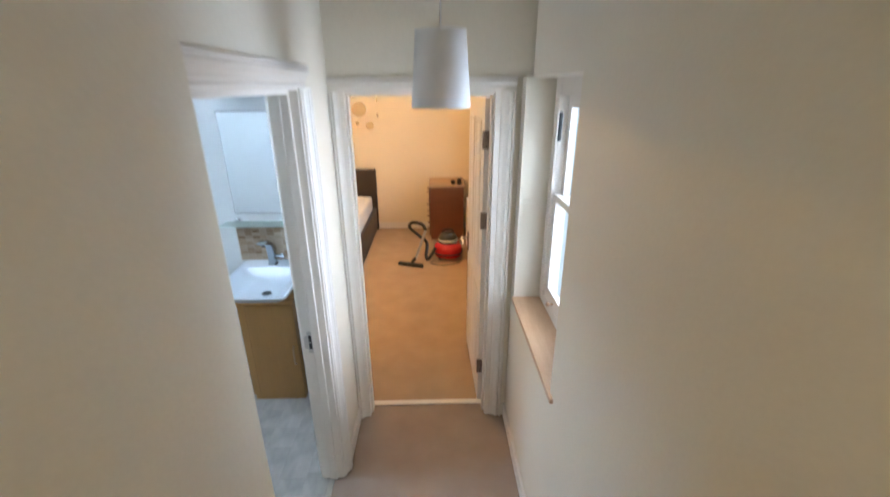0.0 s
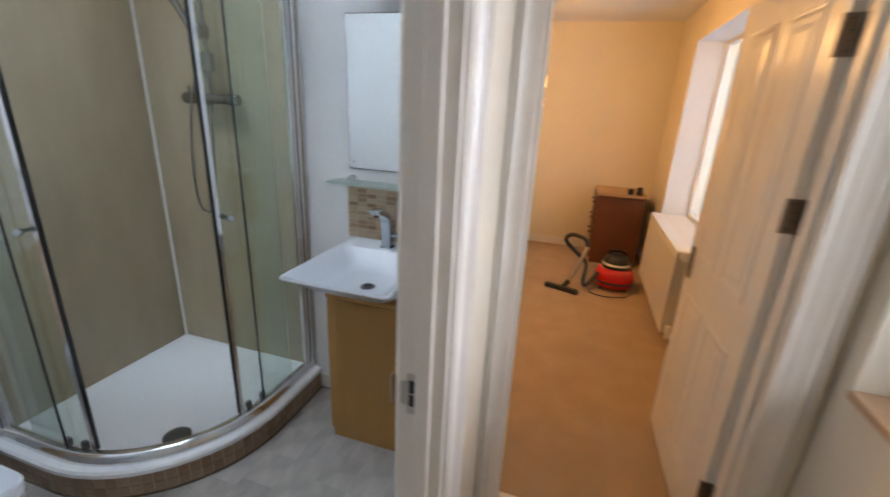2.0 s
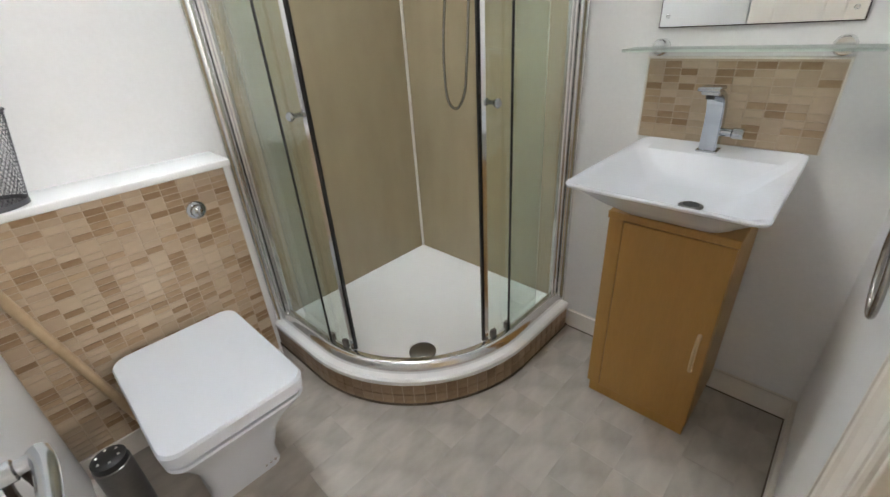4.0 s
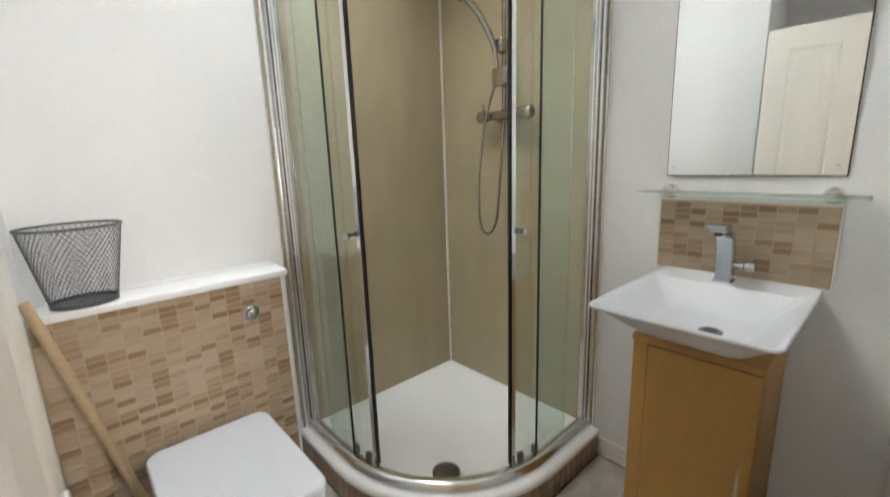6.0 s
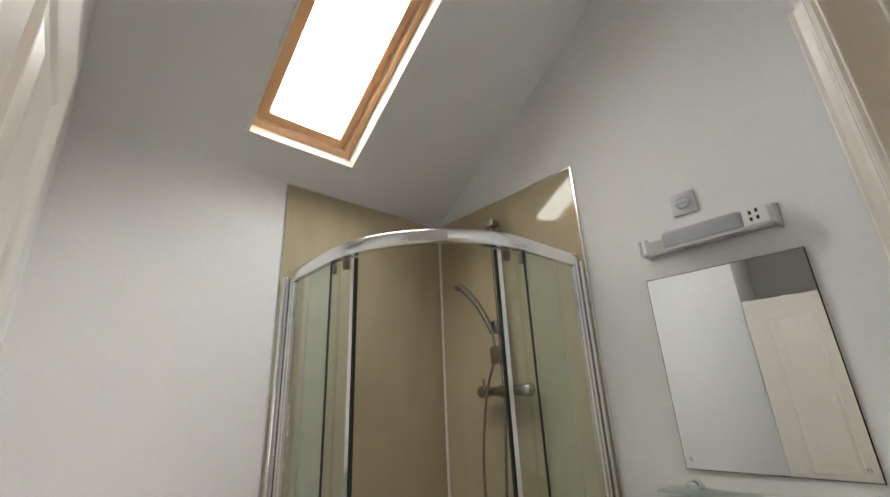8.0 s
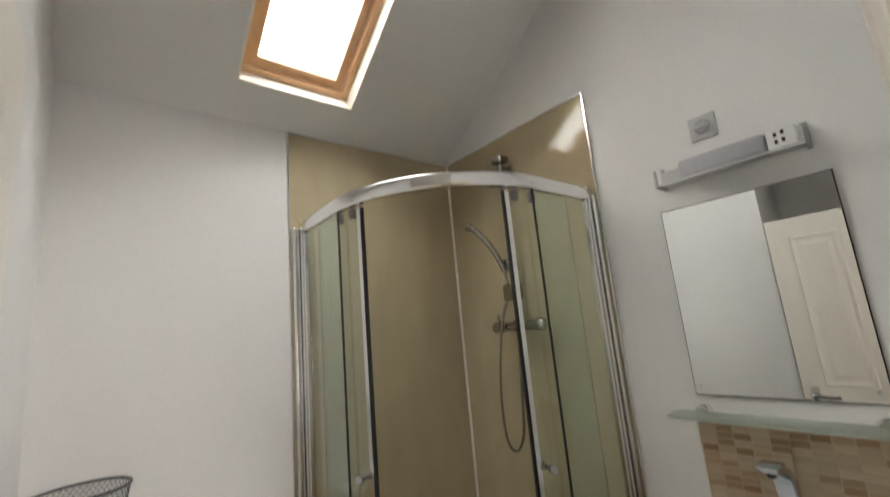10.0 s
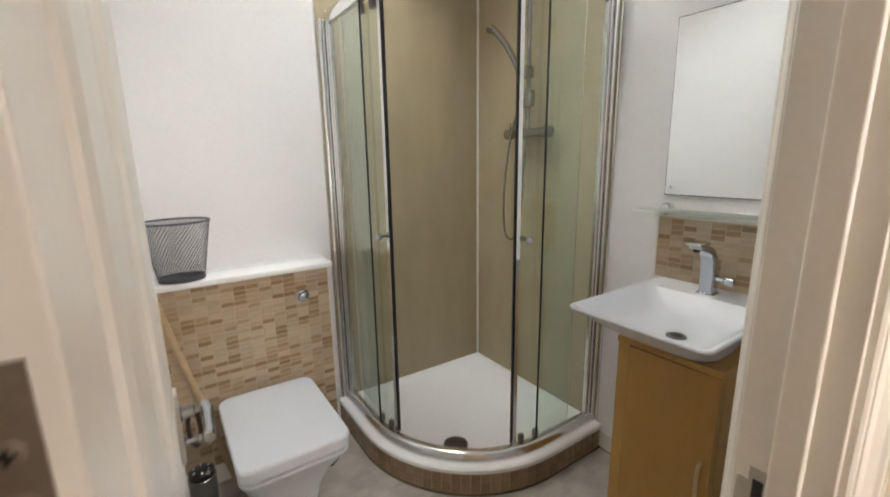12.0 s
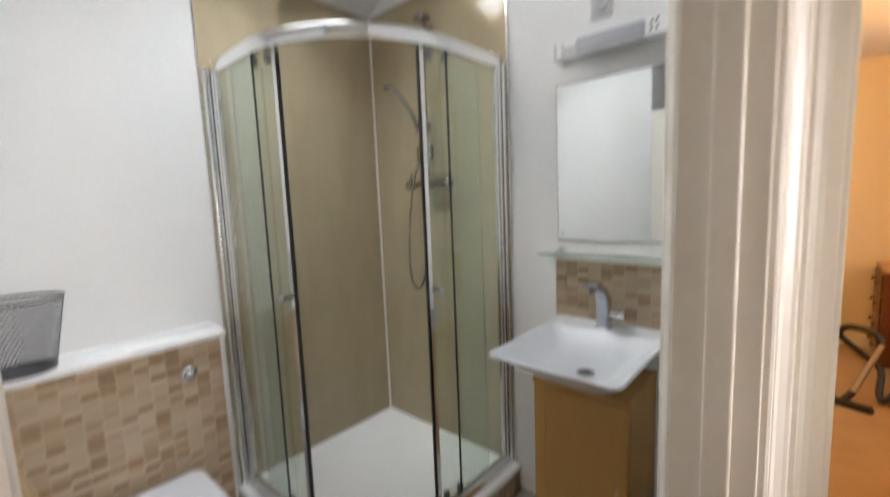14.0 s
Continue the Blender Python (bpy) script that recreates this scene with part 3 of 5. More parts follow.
# four-panel doors, built lying along +x from the hinge, thickness along +y
def panel_door(name, m, label, hinge_zs, lever_at=0.9, th=0.036, thumb_turn=False):
    d = tagged(new(name), label, "door", kind="structure")
    d.empty_display_size = 0.1
    w, h = 0.755, 1.985
    def sub(nm, b, material, parent=None, lab="", smooth=False):
        ob = tagged(new(nm, mesh_of(nm, b, material, smooth)), lab)
        ob.parent = parent or d
        return ob
    sub("slab", one(0, w, 0, th, 0.008, h, 0.002), M_DOORP)
    cols = ((0.105, 0.335), (0.415, 0.645))
    rows = ((0.20, 0.80), (0.98, 1.87))
    for side, y in ((1, th), (-1, 0.0)):
        for x0, x1 in cols:
            for z0, z1 in rows:
                b = bmesh.new()
                loops = []
                for ins, hh in ((0.0, -0.0005), (0.006, 0.005), (0.014, 0.004), (0.024, 0.0006), (0.040, 0.0006), (0.060, 0.005)):
                    loops.append([b.verts.new((px, y + side * hh, pz)) for px, pz in ((x0 + ins, z0 + ins), (x1 - ins, z0 + ins), (x1 - ins, z1 - ins), (x0 + ins, z1 - ins))])
                for p, q in zip(loops, loops[1:]):
                    for i in range(4):
                        b.faces.new((p[i], p[(i + 1) % 4], q[(i + 1) % 4], q[i]))
                b.faces.new(loops[-1])
                bmesh.ops.recalc_face_normals(b, faces=b.faces)
                sub("door_panel", b, M_DOORP)
    for side, y in ((1, th), (-1, 0.0)):
        x = w - 0.058
        plate = sub("backplate", one(x - 0.021, x + 0.021, min(y, y + side * 0.008), max(y, y + side * 0.008), lever_at - 0.075, lever_at + 0.075, 0.003), M_ALU if thumb_turn else M_FITTING, None, "brushed metal backplate")
        turn = Matrix.Rotation(radians(-90 * side), 4, "X")
        sub("spindle", lathe(((0.017, 0), (0.017, 0.004), (0.0125, 0.006), (0.0125, 0.026), (0.009, 0.028), (0.009, 0.052)), (x, y + side * 0.006, lever_at + 0.025), turn, 20), M_TAP, plate, "round boss and spindle", True)
        if thumb_turn:
            sub("thumb_turn", lathe(((0.014, 0), (0.014, 0.004), (0.007, 0.006), (0.007, 0.024), (0.012, 0.026), (0.012, 0.034), (0.010, 0.036)), (x, y + side * 0.006, lever_at - 0.038), turn, 20), M_TAP, plate, "small chrome thumb turn", True)
        yy = y + side * 0.052
        pts = spline(((x + 0.008, yy, lever_at + 0.025), (x - 0.02, yy + side * 0.004, lever_at + 0.026), (x - 0.07, yy + side * 0.002, lever_at + 0.022), (x - 0.115, yy, lever_at + 0.024)), 5)
        sub("lever", tube(pts, 0.010, 12, radii=[0.0115 - 0.002 * i / len(pts) for i in range(len(pts))]), M_TAP, plate, "chrome lever", True)
    for z in hinge_zs:
        leaf = sub("hinge", one(-0.002, 0.001, th - 0.030, th - 0.001, z - 0.05, z + 0.05), M_BRONZE, None, "dull brass hinge leaf")
        for yy, dz in ((th - 0.011, 0.037), (th - 0.019, 0.012), (th - 0.019, -0.012), (th - 0.011, -0.037)):
            sub("screw", lathe(((0.0062, 0), (0.0062, 0.0006), (0.0046, 0.0012), (0.002, 0.0012)), (-0.002, yy, z + dz), Matrix.Rotation(radians(-90), 4, "Y"), 12), M_BRONZE, leaf, "", True)
            sub("slot", boxes((-0.0038, -0.0030, yy - 0.0034, yy + 0.0034, z + dz - 0.0011, z + dz + 0.0011), (-0.0037, -0.0029, yy - 0.0011, yy + 0.0011, z + dz - 0.0034, z + dz + 0.0034)), M_BLACK, leaf)
        sub("knuckle", lathe(((0.006, -0.05), (0.006, 0.05)), (0.003, th + 0.004, z), None, 12), M_BRONZE, leaf, "", True)
    d.matrix_basis = m
    return d

# bathroom door: open square into the room; bedroom door: open along the east wall
panel_door("door_bathroom", Matrix.Translation((-0.577, 1.228, 0)) @ Matrix.Rotation(radians(179.1), 4, "Z"), "cream painted four-panel door standing open into the bathroom", (0.25, 1.29, 1.75), 0.905, 0.041, True)
panel_door("door_bedroom", Matrix.Translation((0.367, 2.566, 0)) @ Matrix.Rotation(radians(91.5), 4, "Z"), "cream painted four-panel door standing open into the bedroom", (0.289, 1.306, 1.767), 0.93)
for hz in (0.289, 1.306, 1.767):
    part("hinge", one(BD1 - 0.0025, BD1 - 0.0002, 2.527, 2.563, hz - 0.05, hz + 0.05), M_BRONZE, frame_r, "dull brass hinge leaf")

# keys on the bathroom door lever are a loop of dark cord
cord = [(-1.274, 1.268 + 0.010 * math.cos(a), 0.892 + 0.042 * math.sin(a)) for a in [2 * math.pi * i / 20 for i in range(20)]]
whole("cord_loop", tube(cord, 0.0045, 6, True), M_LEATHER, "dark cord loop hanging on the door lever", "cord", smooth=True)

# Unseen fitting added around the landing light.
unseen_landing_lamp = thing("unseen_landing_pendant", (0.02, -0.85, 2.42), "plain unseen pendant bulb added on the landing to warm the hall", "ceiling lamp")
part("rose", lathe(((0.045, 0), (0.045, -0.012), (0.02, -0.03)), (0.02, -0.85, 2.42), None, 20), M_PLASTIC, unseen_landing_lamp, smooth=True)
part("flex", tube(((0.02, -0.85, 2.40), (0.02, -0.85, 2.26)), 0.003, 8), M_PLASTIC, unseen_landing_lamp)
bulb_glass = part("glass_bulb", lathe(((0.012, 0.10), (0.016, 0.06), (0.030, 0.03), (0.030, 0.005), (0.018, -0.018), (0.004, -0.024)), (0.02, -0.85, 2.165), None, 20), M_BULB, unseen_landing_lamp, "glowing warm bulb", True)
bulb_glass.visible_shadow = False

# ---- hall ----
sill = whole("window_sill_hall", one(0.487, 0.66, 1.505, 2.354, 0.895, 0.920, 0.004), M_SILLWOOD, "worn bare pine window sill board", "window sill", "structure")
win = thing("window_hall", (0.66, 1.953, 0.92), "white painted sash window in a deep reveal", "window", kind="structure")
WY0, WY1, WZ0, WZ1 = 1.55, 2.356, 0.92, 2.08
for row in ((0.645, 0.72, WY0, WY0 + 0.10, WZ0, WZ1), (0.645, 0.72, WY1 - 0.10, WY1, WZ0, WZ1), (0.645, 0.72, WY0 + 0.10, WY1 - 0.10, WZ1 - 0.08, WZ1), (0.645, 0.72, WY0 + 0.10, WY1 - 0.10, WZ0, WZ0 + 0.055)):
    part("box_frame", one(*row, 0.003), M_GLOSS, win)
for y0, y1 in ((WY0 + 0.085, WY0 + 0.10), (WY1 - 0.10, WY1 - 0.085)):
    part("staff_bead", one(0.634, 0.645, y0, y1, WZ0 + 0.055, WZ1 - 0.08, 0.003), M_GLOSS, win)
def sash(x0, z0, z1, low, top):
    y0, y1 = WY0 + 0.10, WY1 - 0.10
    ob = part("sash", boxes((x0, x0 + 0.032, y0, y0 + 0.045, z0, z1), (x0, x0 + 0.032, y1 - 0.045, y1, z0, z1), (x0, x0 + 0.032, y0 + 0.045, y1 - 0.045, z0, z0 + low), (x0, x0 + 0.032, y0 + 0.045, y1 - 0.045, z1 - top, z1), bevel=0.002), M_GLOSS, win)
    pn = part("pane", one(x0 + 0.013, x0 + 0.018, y0 + 0.045, y1 - 0.045, z0 + low, z1 - top), M_PANE, ob)
    pn.visible_shadow = False
    return ob
low_sash = sash(0.648, 0.975, 1.545, 0.07, 0.035)
sash(0.683, 1.51, 2.0, 0.035, 0.05)
catch = part("sash_catch", lathe(((0.014, 0), (0.014, 0.006), (0.006, 0.012), (0.006, 0.020)), (0.664, 1.955, 1.545), None, 16), M_BLACK, low_sash, "dark metal sash catch", True)
part("catch_arm", one(0.654, 0.672, 1.925, 1.985, 1.552, 1.560, 0.003), M_BLACK, catch)
for y in (1.79, 2.10):
    part("sash_lift", lathe(((0.007, 0), (0.007, 0.016), (0.013, 0.022), (0.013, 0.030), (0.006, 0.034)), (0.648, y, 1.005), Matrix.Rotation(radians(-90), 4, "Y"), 14), M_SILLWOOD, low_sash, "small wooden knob", True)
part("sash_stop", one(0.632, 0.646, 2.205, 2.222, 1.80, 1.93, 0.003), M_BLACK, win, "dark metal sash stop")

# house wall seen through the hall window; it glows to stand in for daylight
nb = thing("neighbour_house", (1.7, 4, -2.8), "pale yellow and white house wall glowing outside the window in place of daylight", "house")
part("wall", boxes((1.50, 1.70, 3.06, 3.38, -2.8, 6.0)), M_BACKWALL, nb, "glowing pale yellow render")
part("wall", boxes((1.49, 1.70, 3.38, 14.0, -2.8, 6.0)), M_BACKWHITE, nb, "glowing white render")
part("wall", boxes((1.51, 1.70, 2.95, 3.06, -2.8, 6.0)), M_BACKGREY, nb, "glowing grey corner of the wall, its shade put into the colour")
part("wall", boxes((3.35, 3.6, -6.0, 14.0, -2.8, 6.0)), M_BACKWHITE, nb, "glowing white render")
part("plinth", boxes((3.26, 3.35, -6.0, 14.0, -2.8, -1.05)), M_BACKGREY, nb, "glowing grey base course")
whole("ground", boxes((-300, 300, -300, 300, -3.0, -2.8)), M_GROUND, "grey paved ground outside the house", "ground", "structure")

# pendant with its shade
pend = thing("pendant_lamp", (0.086, 1.9, 2.42), "white fabric drum pendant lamp hanging unlit", "ceiling lamp")
part("rose", lathe(((0.045, 0), (0.045, -0.012), (0.02, -0.03)), (0.086, 1.9, 2.42), None, 20), M_PLASTIC, pend, smooth=True)
part("flex", tube(((0.086, 1.9, 2.40), (0.086, 1.9, 2.20)), 0.003, 8), M_PLASTIC, pend)
part("lamp_holder", lathe(((0.016, 0.03), (0.02, 0.02), (0.02, -0.03)), (0.086, 1.9, 2.18), None, 16), M_PLASTIC, pend, smooth=True)
part("shade", lathe(((0.112, 0.0), (0.092, 0.262), (0.090, 0.262), (0.110, 0.0), (0.112, 0.0)), (0.086, 1.9, 1.967), None, 40, False), M_SHADE, pend, "white fabric shade", True)
bm = tube([(0.086 + 0.092 * math.cos(a), 1.9 + 0.092 * math.sin(a), 2.228) for a in [2 * math.pi * i / 32 for i in range(32)]], 0.003, 6, True)
part("ring", bm, M_PLASTIC, pend, smooth=True)
part("spider", boxes((0.086 - 0.09, 0.086 + 0.09, 1.898, 1.902, 2.205, 2.209), (0.084, 0.088, 1.81, 1.99, 2.2055, 2.2085)), M_PLASTIC, pend)

# ---- bathroom: shower ----
def quad(L, R, n=14):
    """Plan line of a quadrant shower whose corner is in the room's corner."""
    pts = [(WX + 0.012 + (L - R - 0.012) * i / 6, NY - L) for i in range(6)]
    for k in range(n + 1):
        a = radians(-90 + 90 * k / n)
        pts.append((WX + L - R + R * math.cos(a), NY - L + R + R * math.sin(a)))
    return pts + [(WX + L, NY - L + R + (L - R - 0.012) * (i + 1) / 6) for i in range(6)]

def arc_part(L, R, a0, a1, lead=0.0, n=10):
    """Plan line along the curve between two angles (0 at the west end, 90 at the north end); lead adds a straight run at the nearer wall end."""
    pts = []
    if lead and a0 == 0:
        pts += [(WX + L - R - lead + lead * i / 4, NY - L) for i in range(4)]
    for k in range(n + 1):
        a = radians(-90 + a0 + (a1 - a0) * k / n)
        pts.append((WX + L - R + R * math.cos(a), NY - L + R + R * math.sin(a)))
    if lead and a1 == 90:
        pts += [(WX + L, NY - L + R + lead * (i + 1) / 4) for i in range(4)]
    return pts

TR_L, TR_R = 0.990, 0.630
tray = thing("shower_tray", (-1.97, 2.45, 0), "white quadrant shower tray on a brown tiled plinth", "shower tray")
outline = quad(TR_L, TR_R) + [(WX + 0.012, NY - 0.012)]
inner = quad(TR_L - 0.075, TR_R - 0.075) + [(WX + 0.030, NY - 0.030)]
inner = [(max(x, WX + 0.030), min(y, NY - 0.030)) for x, y in inner]
mid = [(x + (xi - x) * 0.12, y + (yi - y) * 0.12) for (x, y), (xi, yi) in zip(outline, inner)]
low = [(x + (-1.97 - x) * 0.05, y + (2.45 - y) * 0.05) for x, y in inner]
part("tray", loft([(outline, 0.105), (outline, 0.123), (mid, 0.131), (inner, 0.131), (low, 0.117)]), M_ACRYL, tray, "glossy white tray", True)
plinth = part("plinth", prism(quad(TR_L - 0.007, TR_R - 0.007) + [(WX + 0.012, NY - 0.012)], 0.0, 0.105), M_GROUT, tray, "plinth faced with small tiles")
part("floor_seal", ribbon(quad(TR_L - 0.003, TR_R - 0.003, 30), 0.0, 0.007, 0.010), M_DIRT, tray, "grubby sealant line at the floor")
waste = part("waste", lathe(((0.056, 0), (0.056, 0.005), (0.048, 0.011), (0.014, 0.015)), (-1.772, 2.262, 0.117), None, 32), M_DARKSTEEL, tray, "chrome waste cover", True)

scr = thing("shower_enclosure", (-1.97, 2.45, 0.13), "quadrant shower enclosure with chrome frame and sliding glass doors standing open", "shower enclosure")
GL, GR = 0.915, 0.555
part("top_rail", swept(quad(GL, GR, 24), ((-0.017, 2.036), (-0.017, 2.090), (0.010, 2.090), (0.015, 2.088), (0.018, 2.083), (0.0195, 2.066), (0.0195, 2.050), (0.017, 2.040), (0.013, 2.036))), M_CHROME, scr, "curved chrome rail", True)
part("bottom_rail", swept(quad(GL, GR, 24), ((-0.014, 0.131), (-0.014, 0.166), (-0.006, 0.172), (0.008, 0.172), (0.022, 0.168), (0.031, 0.158), (0.036, 0.145), (0.038, 0.131))), M_CHROME, scr, "curved chrome rail", True)
part("rail_cover", ribbon(arc_part(GL + 0.0195, GR + 0.0195, 40, 54), 2.044, 2.082, 0.004), M_SATIN, scr, "satin joint cover")
part("wall_profile", boxes((WX + 0.012, WX + 0.045, NY - GL - 0.018, NY - GL + 0.018, 0.131, 2.094), (WX + 0.045, WX + 0.062, NY - GL - 0.012, NY - GL + 0.012, 0.157, 2.036), bevel=0.004), M_CHROME, scr)
part("wall_profile", boxes((WX + GL - 0.018, WX + GL + 0.018, NY - 0.045, NY - 0.012, 0.131, 2.094), (WX + GL - 0.012, WX + GL + 0.012, NY - 0.062, NY - 0.045, 0.157, 2.036), bevel=0.004), M_CHROME, scr)
part("wall_channel", one(WX + 0.010, WX + 0.032, 1.976, 2.007, 0.131, 2.06, 0.009, 4), M_CHROME, scr, "chrome wall channel", True)
part("wall_channel", one(WX + GL + 0.018, -1.513, NY - 0.032, NY - 0.010, 0.131, 2.06, 0.009, 4), M_CHROME, scr, "chrome wall channel", True)
def panel_glass(name, line, z0, z1):
    g = part(name, ribbon(line, z0, z1, 0.006), M_GLASS, scr, "", True)
    g.visible_shadow = False
    return g
fixed_w = [(WX + 0.05, NY - GL), (WX + 0.20, NY - GL)] + arc_part(GL, GR, 0, 3, 0.0, 3)
fixed_n = arc_part(GL, GR, 87, 90, 0.0, 3) + [(WX + GL, NY - 0.20), (WX + GL, NY - 0.05)]
for line, end in ((fixed_w, fixed_w[-1]), (fixed_n, fixed_n[0])):
    g = panel_glass("fixed_pane", line, 0.157, 2.036)
    part("edge_seal", lathe(((0.0045, 0.157), (0.0045, 2.036)), (*end, 0), None, 8), M_BLACK, g, "dark edge seal")
DL, DR = GL - 0.022, GR - 0.022
for name, line, ang, inward in (("sliding_door", arc_part(DL, DR, 0, 13.5, 0.20), 14.5, -1), ("sliding_door", arc_part(DL, DR, 76.5, 90, 0.20), 75.5, 1)):
    g = panel_glass(name, line, 0.165, 2.030)
    a0 = radians(-90 + ang)
    cx, cy = WX + DL - DR, NY - DL + DR
    edge = arc_part(DL, DR, ang - 0.9, ang + 0.9, 0.0, 3)
    part("stile", ribbon(edge, 0.162, 2.032, 0.016), M_CHROME, g, "chrome leading stile", True)
    away = 1 if ang < 45 else -1
    seal = arc_part(DL, DR, min(ang + away * 1.0, ang + away * 1.8), max(ang + away * 1.0, ang + away * 1.8), 0.0, 2)
    part("seal", ribbon(seal, 0.165, 2.030, 0.010), M_BLACK, g, "black rubber seal")
    ha = radians(-90 + ang - away * 3.6)
    d = Vector((math.cos(ha), math.sin(ha), 0))
    base = Vector((cx, cy, 1.092)) + d * (DR + 0.003)
    part("knob", lathe(((0.007, 0), (0.007, 0.018), (0.013, 0.022), (0.015, 0.032), (0.011, 0.037)), base, d.to_track_quat("Z", "Y").to_matrix().to_4x4(), 16), M_TAP, g, "chrome knob", True)
    part("knob", lathe(((0.007, 0), (0.007, 0.014), (0.012, 0.018), (0.012, 0.026)), base - d * 0.006, (-d).to_track_quat("Z", "Y").to_matrix().to_4x4(), 16), M_TAP, g, "chrome knob", True)
    for ra in (ang - away * 3.5, ang - away * 12):
        q = radians(-90 + ra)
        dd = Vector((math.cos(q), math.sin(q), 0))
        for z in (0.185, 2.012):
            block = ribbon(arc_part(DR + 0.008 + DL - DR, DR + 0.008, ra - 1.35, ra + 1.35, 0.0, 3), z - 0.019, z + 0.019, 0.018)
            bmesh.ops.bevel(block, geom=list(block.edges), offset=0.002, segments=1, affect="EDGES")
            roller = part("roller", block, M_DARKSTEEL, g, "dark roller block")

# wall panels of the shower with trims
PT = 2.52
part_w = whole("shower_panel_west", one(WX, WX + 0.010, 1.972, NY - 0.010, 0.10, PT), M_PANEL, "glossy taupe wood-grain shower wall panel", "wall panel", "structure")
part_n = whole("shower_panel_north", one(WX + 0.001, -1.510, NY - 0.010, NY, 0.10, PT), M_PANEL, "glossy taupe wood-grain shower wall panel", "wall panel", "structure")
trims = thing("panel_trims", (WX, NY, 0.1), "slim chrome trims round the shower wall panels", "trim", kind="structure")
part("corner_trim", one(WX + 0.010, WX + 0.022, NY - 0.022, NY - 0.010, 0.131, PT, 0.003), M_GLOSS, trims, "pale corner trim")
part("edge_trim", one(WX, WX + 0.013, 1.963, 1.972, 0.10, PT + 0.008, 0.002), M_CHROME, trims)
part("edge_trim", one(-1.510, -1.501, NY - 0.013, NY, 0.10, PT + 0.008, 0.002), M_CHROME, trims)
part("top_trim", one(WX + 0.001, WX + 0.012, 1.972, NY - 0.012, PT, PT + 0.007, 0.001), M_CHROME, trims)
part("top_trim", one(WX + 0.012, -1.510, NY - 0.012, NY, PT, PT + 0.007, 0.001), M_CHROME, trims)

# mixer, riser, hand shower
mix = thing("shower_mixer", (-1.965, NY - 0.01, 1.54), "chrome bar shower mixer with riser rail and hand shower", "shower")
VY = NY - 0.075
part("valve_bar", lathe(((0.021, -0.105), (0.021, 0.105)), (-1.965, VY, 1.54), ALONG_X, 20), M_FITTING, mix, smooth=True)
for x0, sgn in ((-2.07, -1), (-1.86, 1)):
    part("control_knob", lathe(((0.025, 0), (0.027, 0.008), (0.027, 0.045), (0.022, 0.052)), (x0, VY, 1.54), Matrix.Rotation(radians(90 * sgn), 4, "Y"), 20), M_FITTING, mix, smooth=True)
for x in (-2.04, -1.89):
    part("wall_elbow", lathe(((0.030, 0), (0.028, 0.008), (0.013, 0.012), (0.013, 0.065)), (x, NY - 0.010, 1.54), ALONG_Y, 18), M_FITTING, mix, smooth=True)
part("lever_stub", lathe(((0.006, 0), (0.006, 0.034)), (-2.095, VY, 1.565), None, 10), M_FITTING, mix)
part("riser", lathe(((0.011, 1.56), (0.011, 2.36)), (-1.965, VY, 0), None, 14), M_FITTING, mix, smooth=True)
part("riser_bracket", lathe(((0.018, 0), (0.018, 0.008), (0.010, 0.012), (0.010, 0.066)), (-1.965, NY - 0.010, 2.33), ALONG_Y, 16), M_FITTING, mix, smooth=True)
part("riser_top", one(-2.0, -1.93, VY - 0.03, VY + 0.03, 2.350, 2.385, 0.008), M_FITTING, mix, smooth=True)
part("slider", one(-1.99, -1.94, VY - 0.045, VY + 0.016, 1.80, 1.86, 0.010), M_FITTING, mix, smooth=True)
part("soap_dish", one(-2.0, -1.90, VY - 0.05, VY - 0.012, 1.66, 1.74, 0.012), M_FITTING, mix, "dull chrome soap dish", True)
head = spline(((-1.975, 2.82, 1.80), (-1.985, 2.80, 1.86), (-2.01, 2.765, 1.94), (-2.04, 2.72, 2.005), (-2.06, 2.69, 2.032)), 5)
part("hand_shower", tube(head, 0.012, 12, radii=[0.0135 + 0.004 * (i / len(head)) for i in range(len(head))]), M_FITTING, mix, smooth=True)
part("spray_plate", lathe(((0.012, 0), (0.0175, 0.004), (0.0175, 0.010), (0.012, 0.013)), (-2.058, 2.693, 2.024), Matrix.Rotation(radians(130), 4, "X"), 18), M_FITTING, mix, smooth=True)
hose = spline(((-1.965, VY, 1.515), (-1.975, VY - 0.005, 1.40), (-1.99, VY - 0.01, 1.18), (-2.01, VY - 0.01, 1.04), (-2.06, VY - 0.012, 0.975), (-2.105, VY - 0.02, 1.03), (-2.10, VY - 0.03, 1.25), (-2.05, VY - 0.035, 1.52), (-1.985, 2.835, 1.70), (-1.975, 2.82, 1.80)), 8)
part("hose", tube(hose, 0.0065, 8), M_FITTING, mix, "flexible metal hose", True)

# ---- bathroom: boxed cistern, toilet and what stands there ----
BXF = -2.305
boxing = thing("cistern_boxing", (-2.38, 1.53, 0), "boxed-in cistern faced with beige mosaic tiles", "cistern boxing")
part("carcass", one(WX, BXF - 0.006, 1.165, 1.897, 0, 0.922), M_WHITE, boxing)
facing = part("tile_bed", one(BXF - 0.006, BXF - 0.001, 1.166, 1.892, 0.09, 0.922), M_GROUT, boxing, "pale grout behind mosaic tiles")
part("edge_trim", one(BXF - 0.010, BXF + 0.002, 1.892, 1.902, 0.0, 0.922, 0.002), M_PLASTIC, boxing, "white tile trim")
part("skirting", one(BXF - 0.006, BXF + 0.006, 1.166, 1.892, 0.0, 0.09, 0.003), M_GLOSS, boxing, "white skirting")
bm = one(WX, -2.275, 1.166, 1.912, 0.922, 0.948, 0.006, 3)
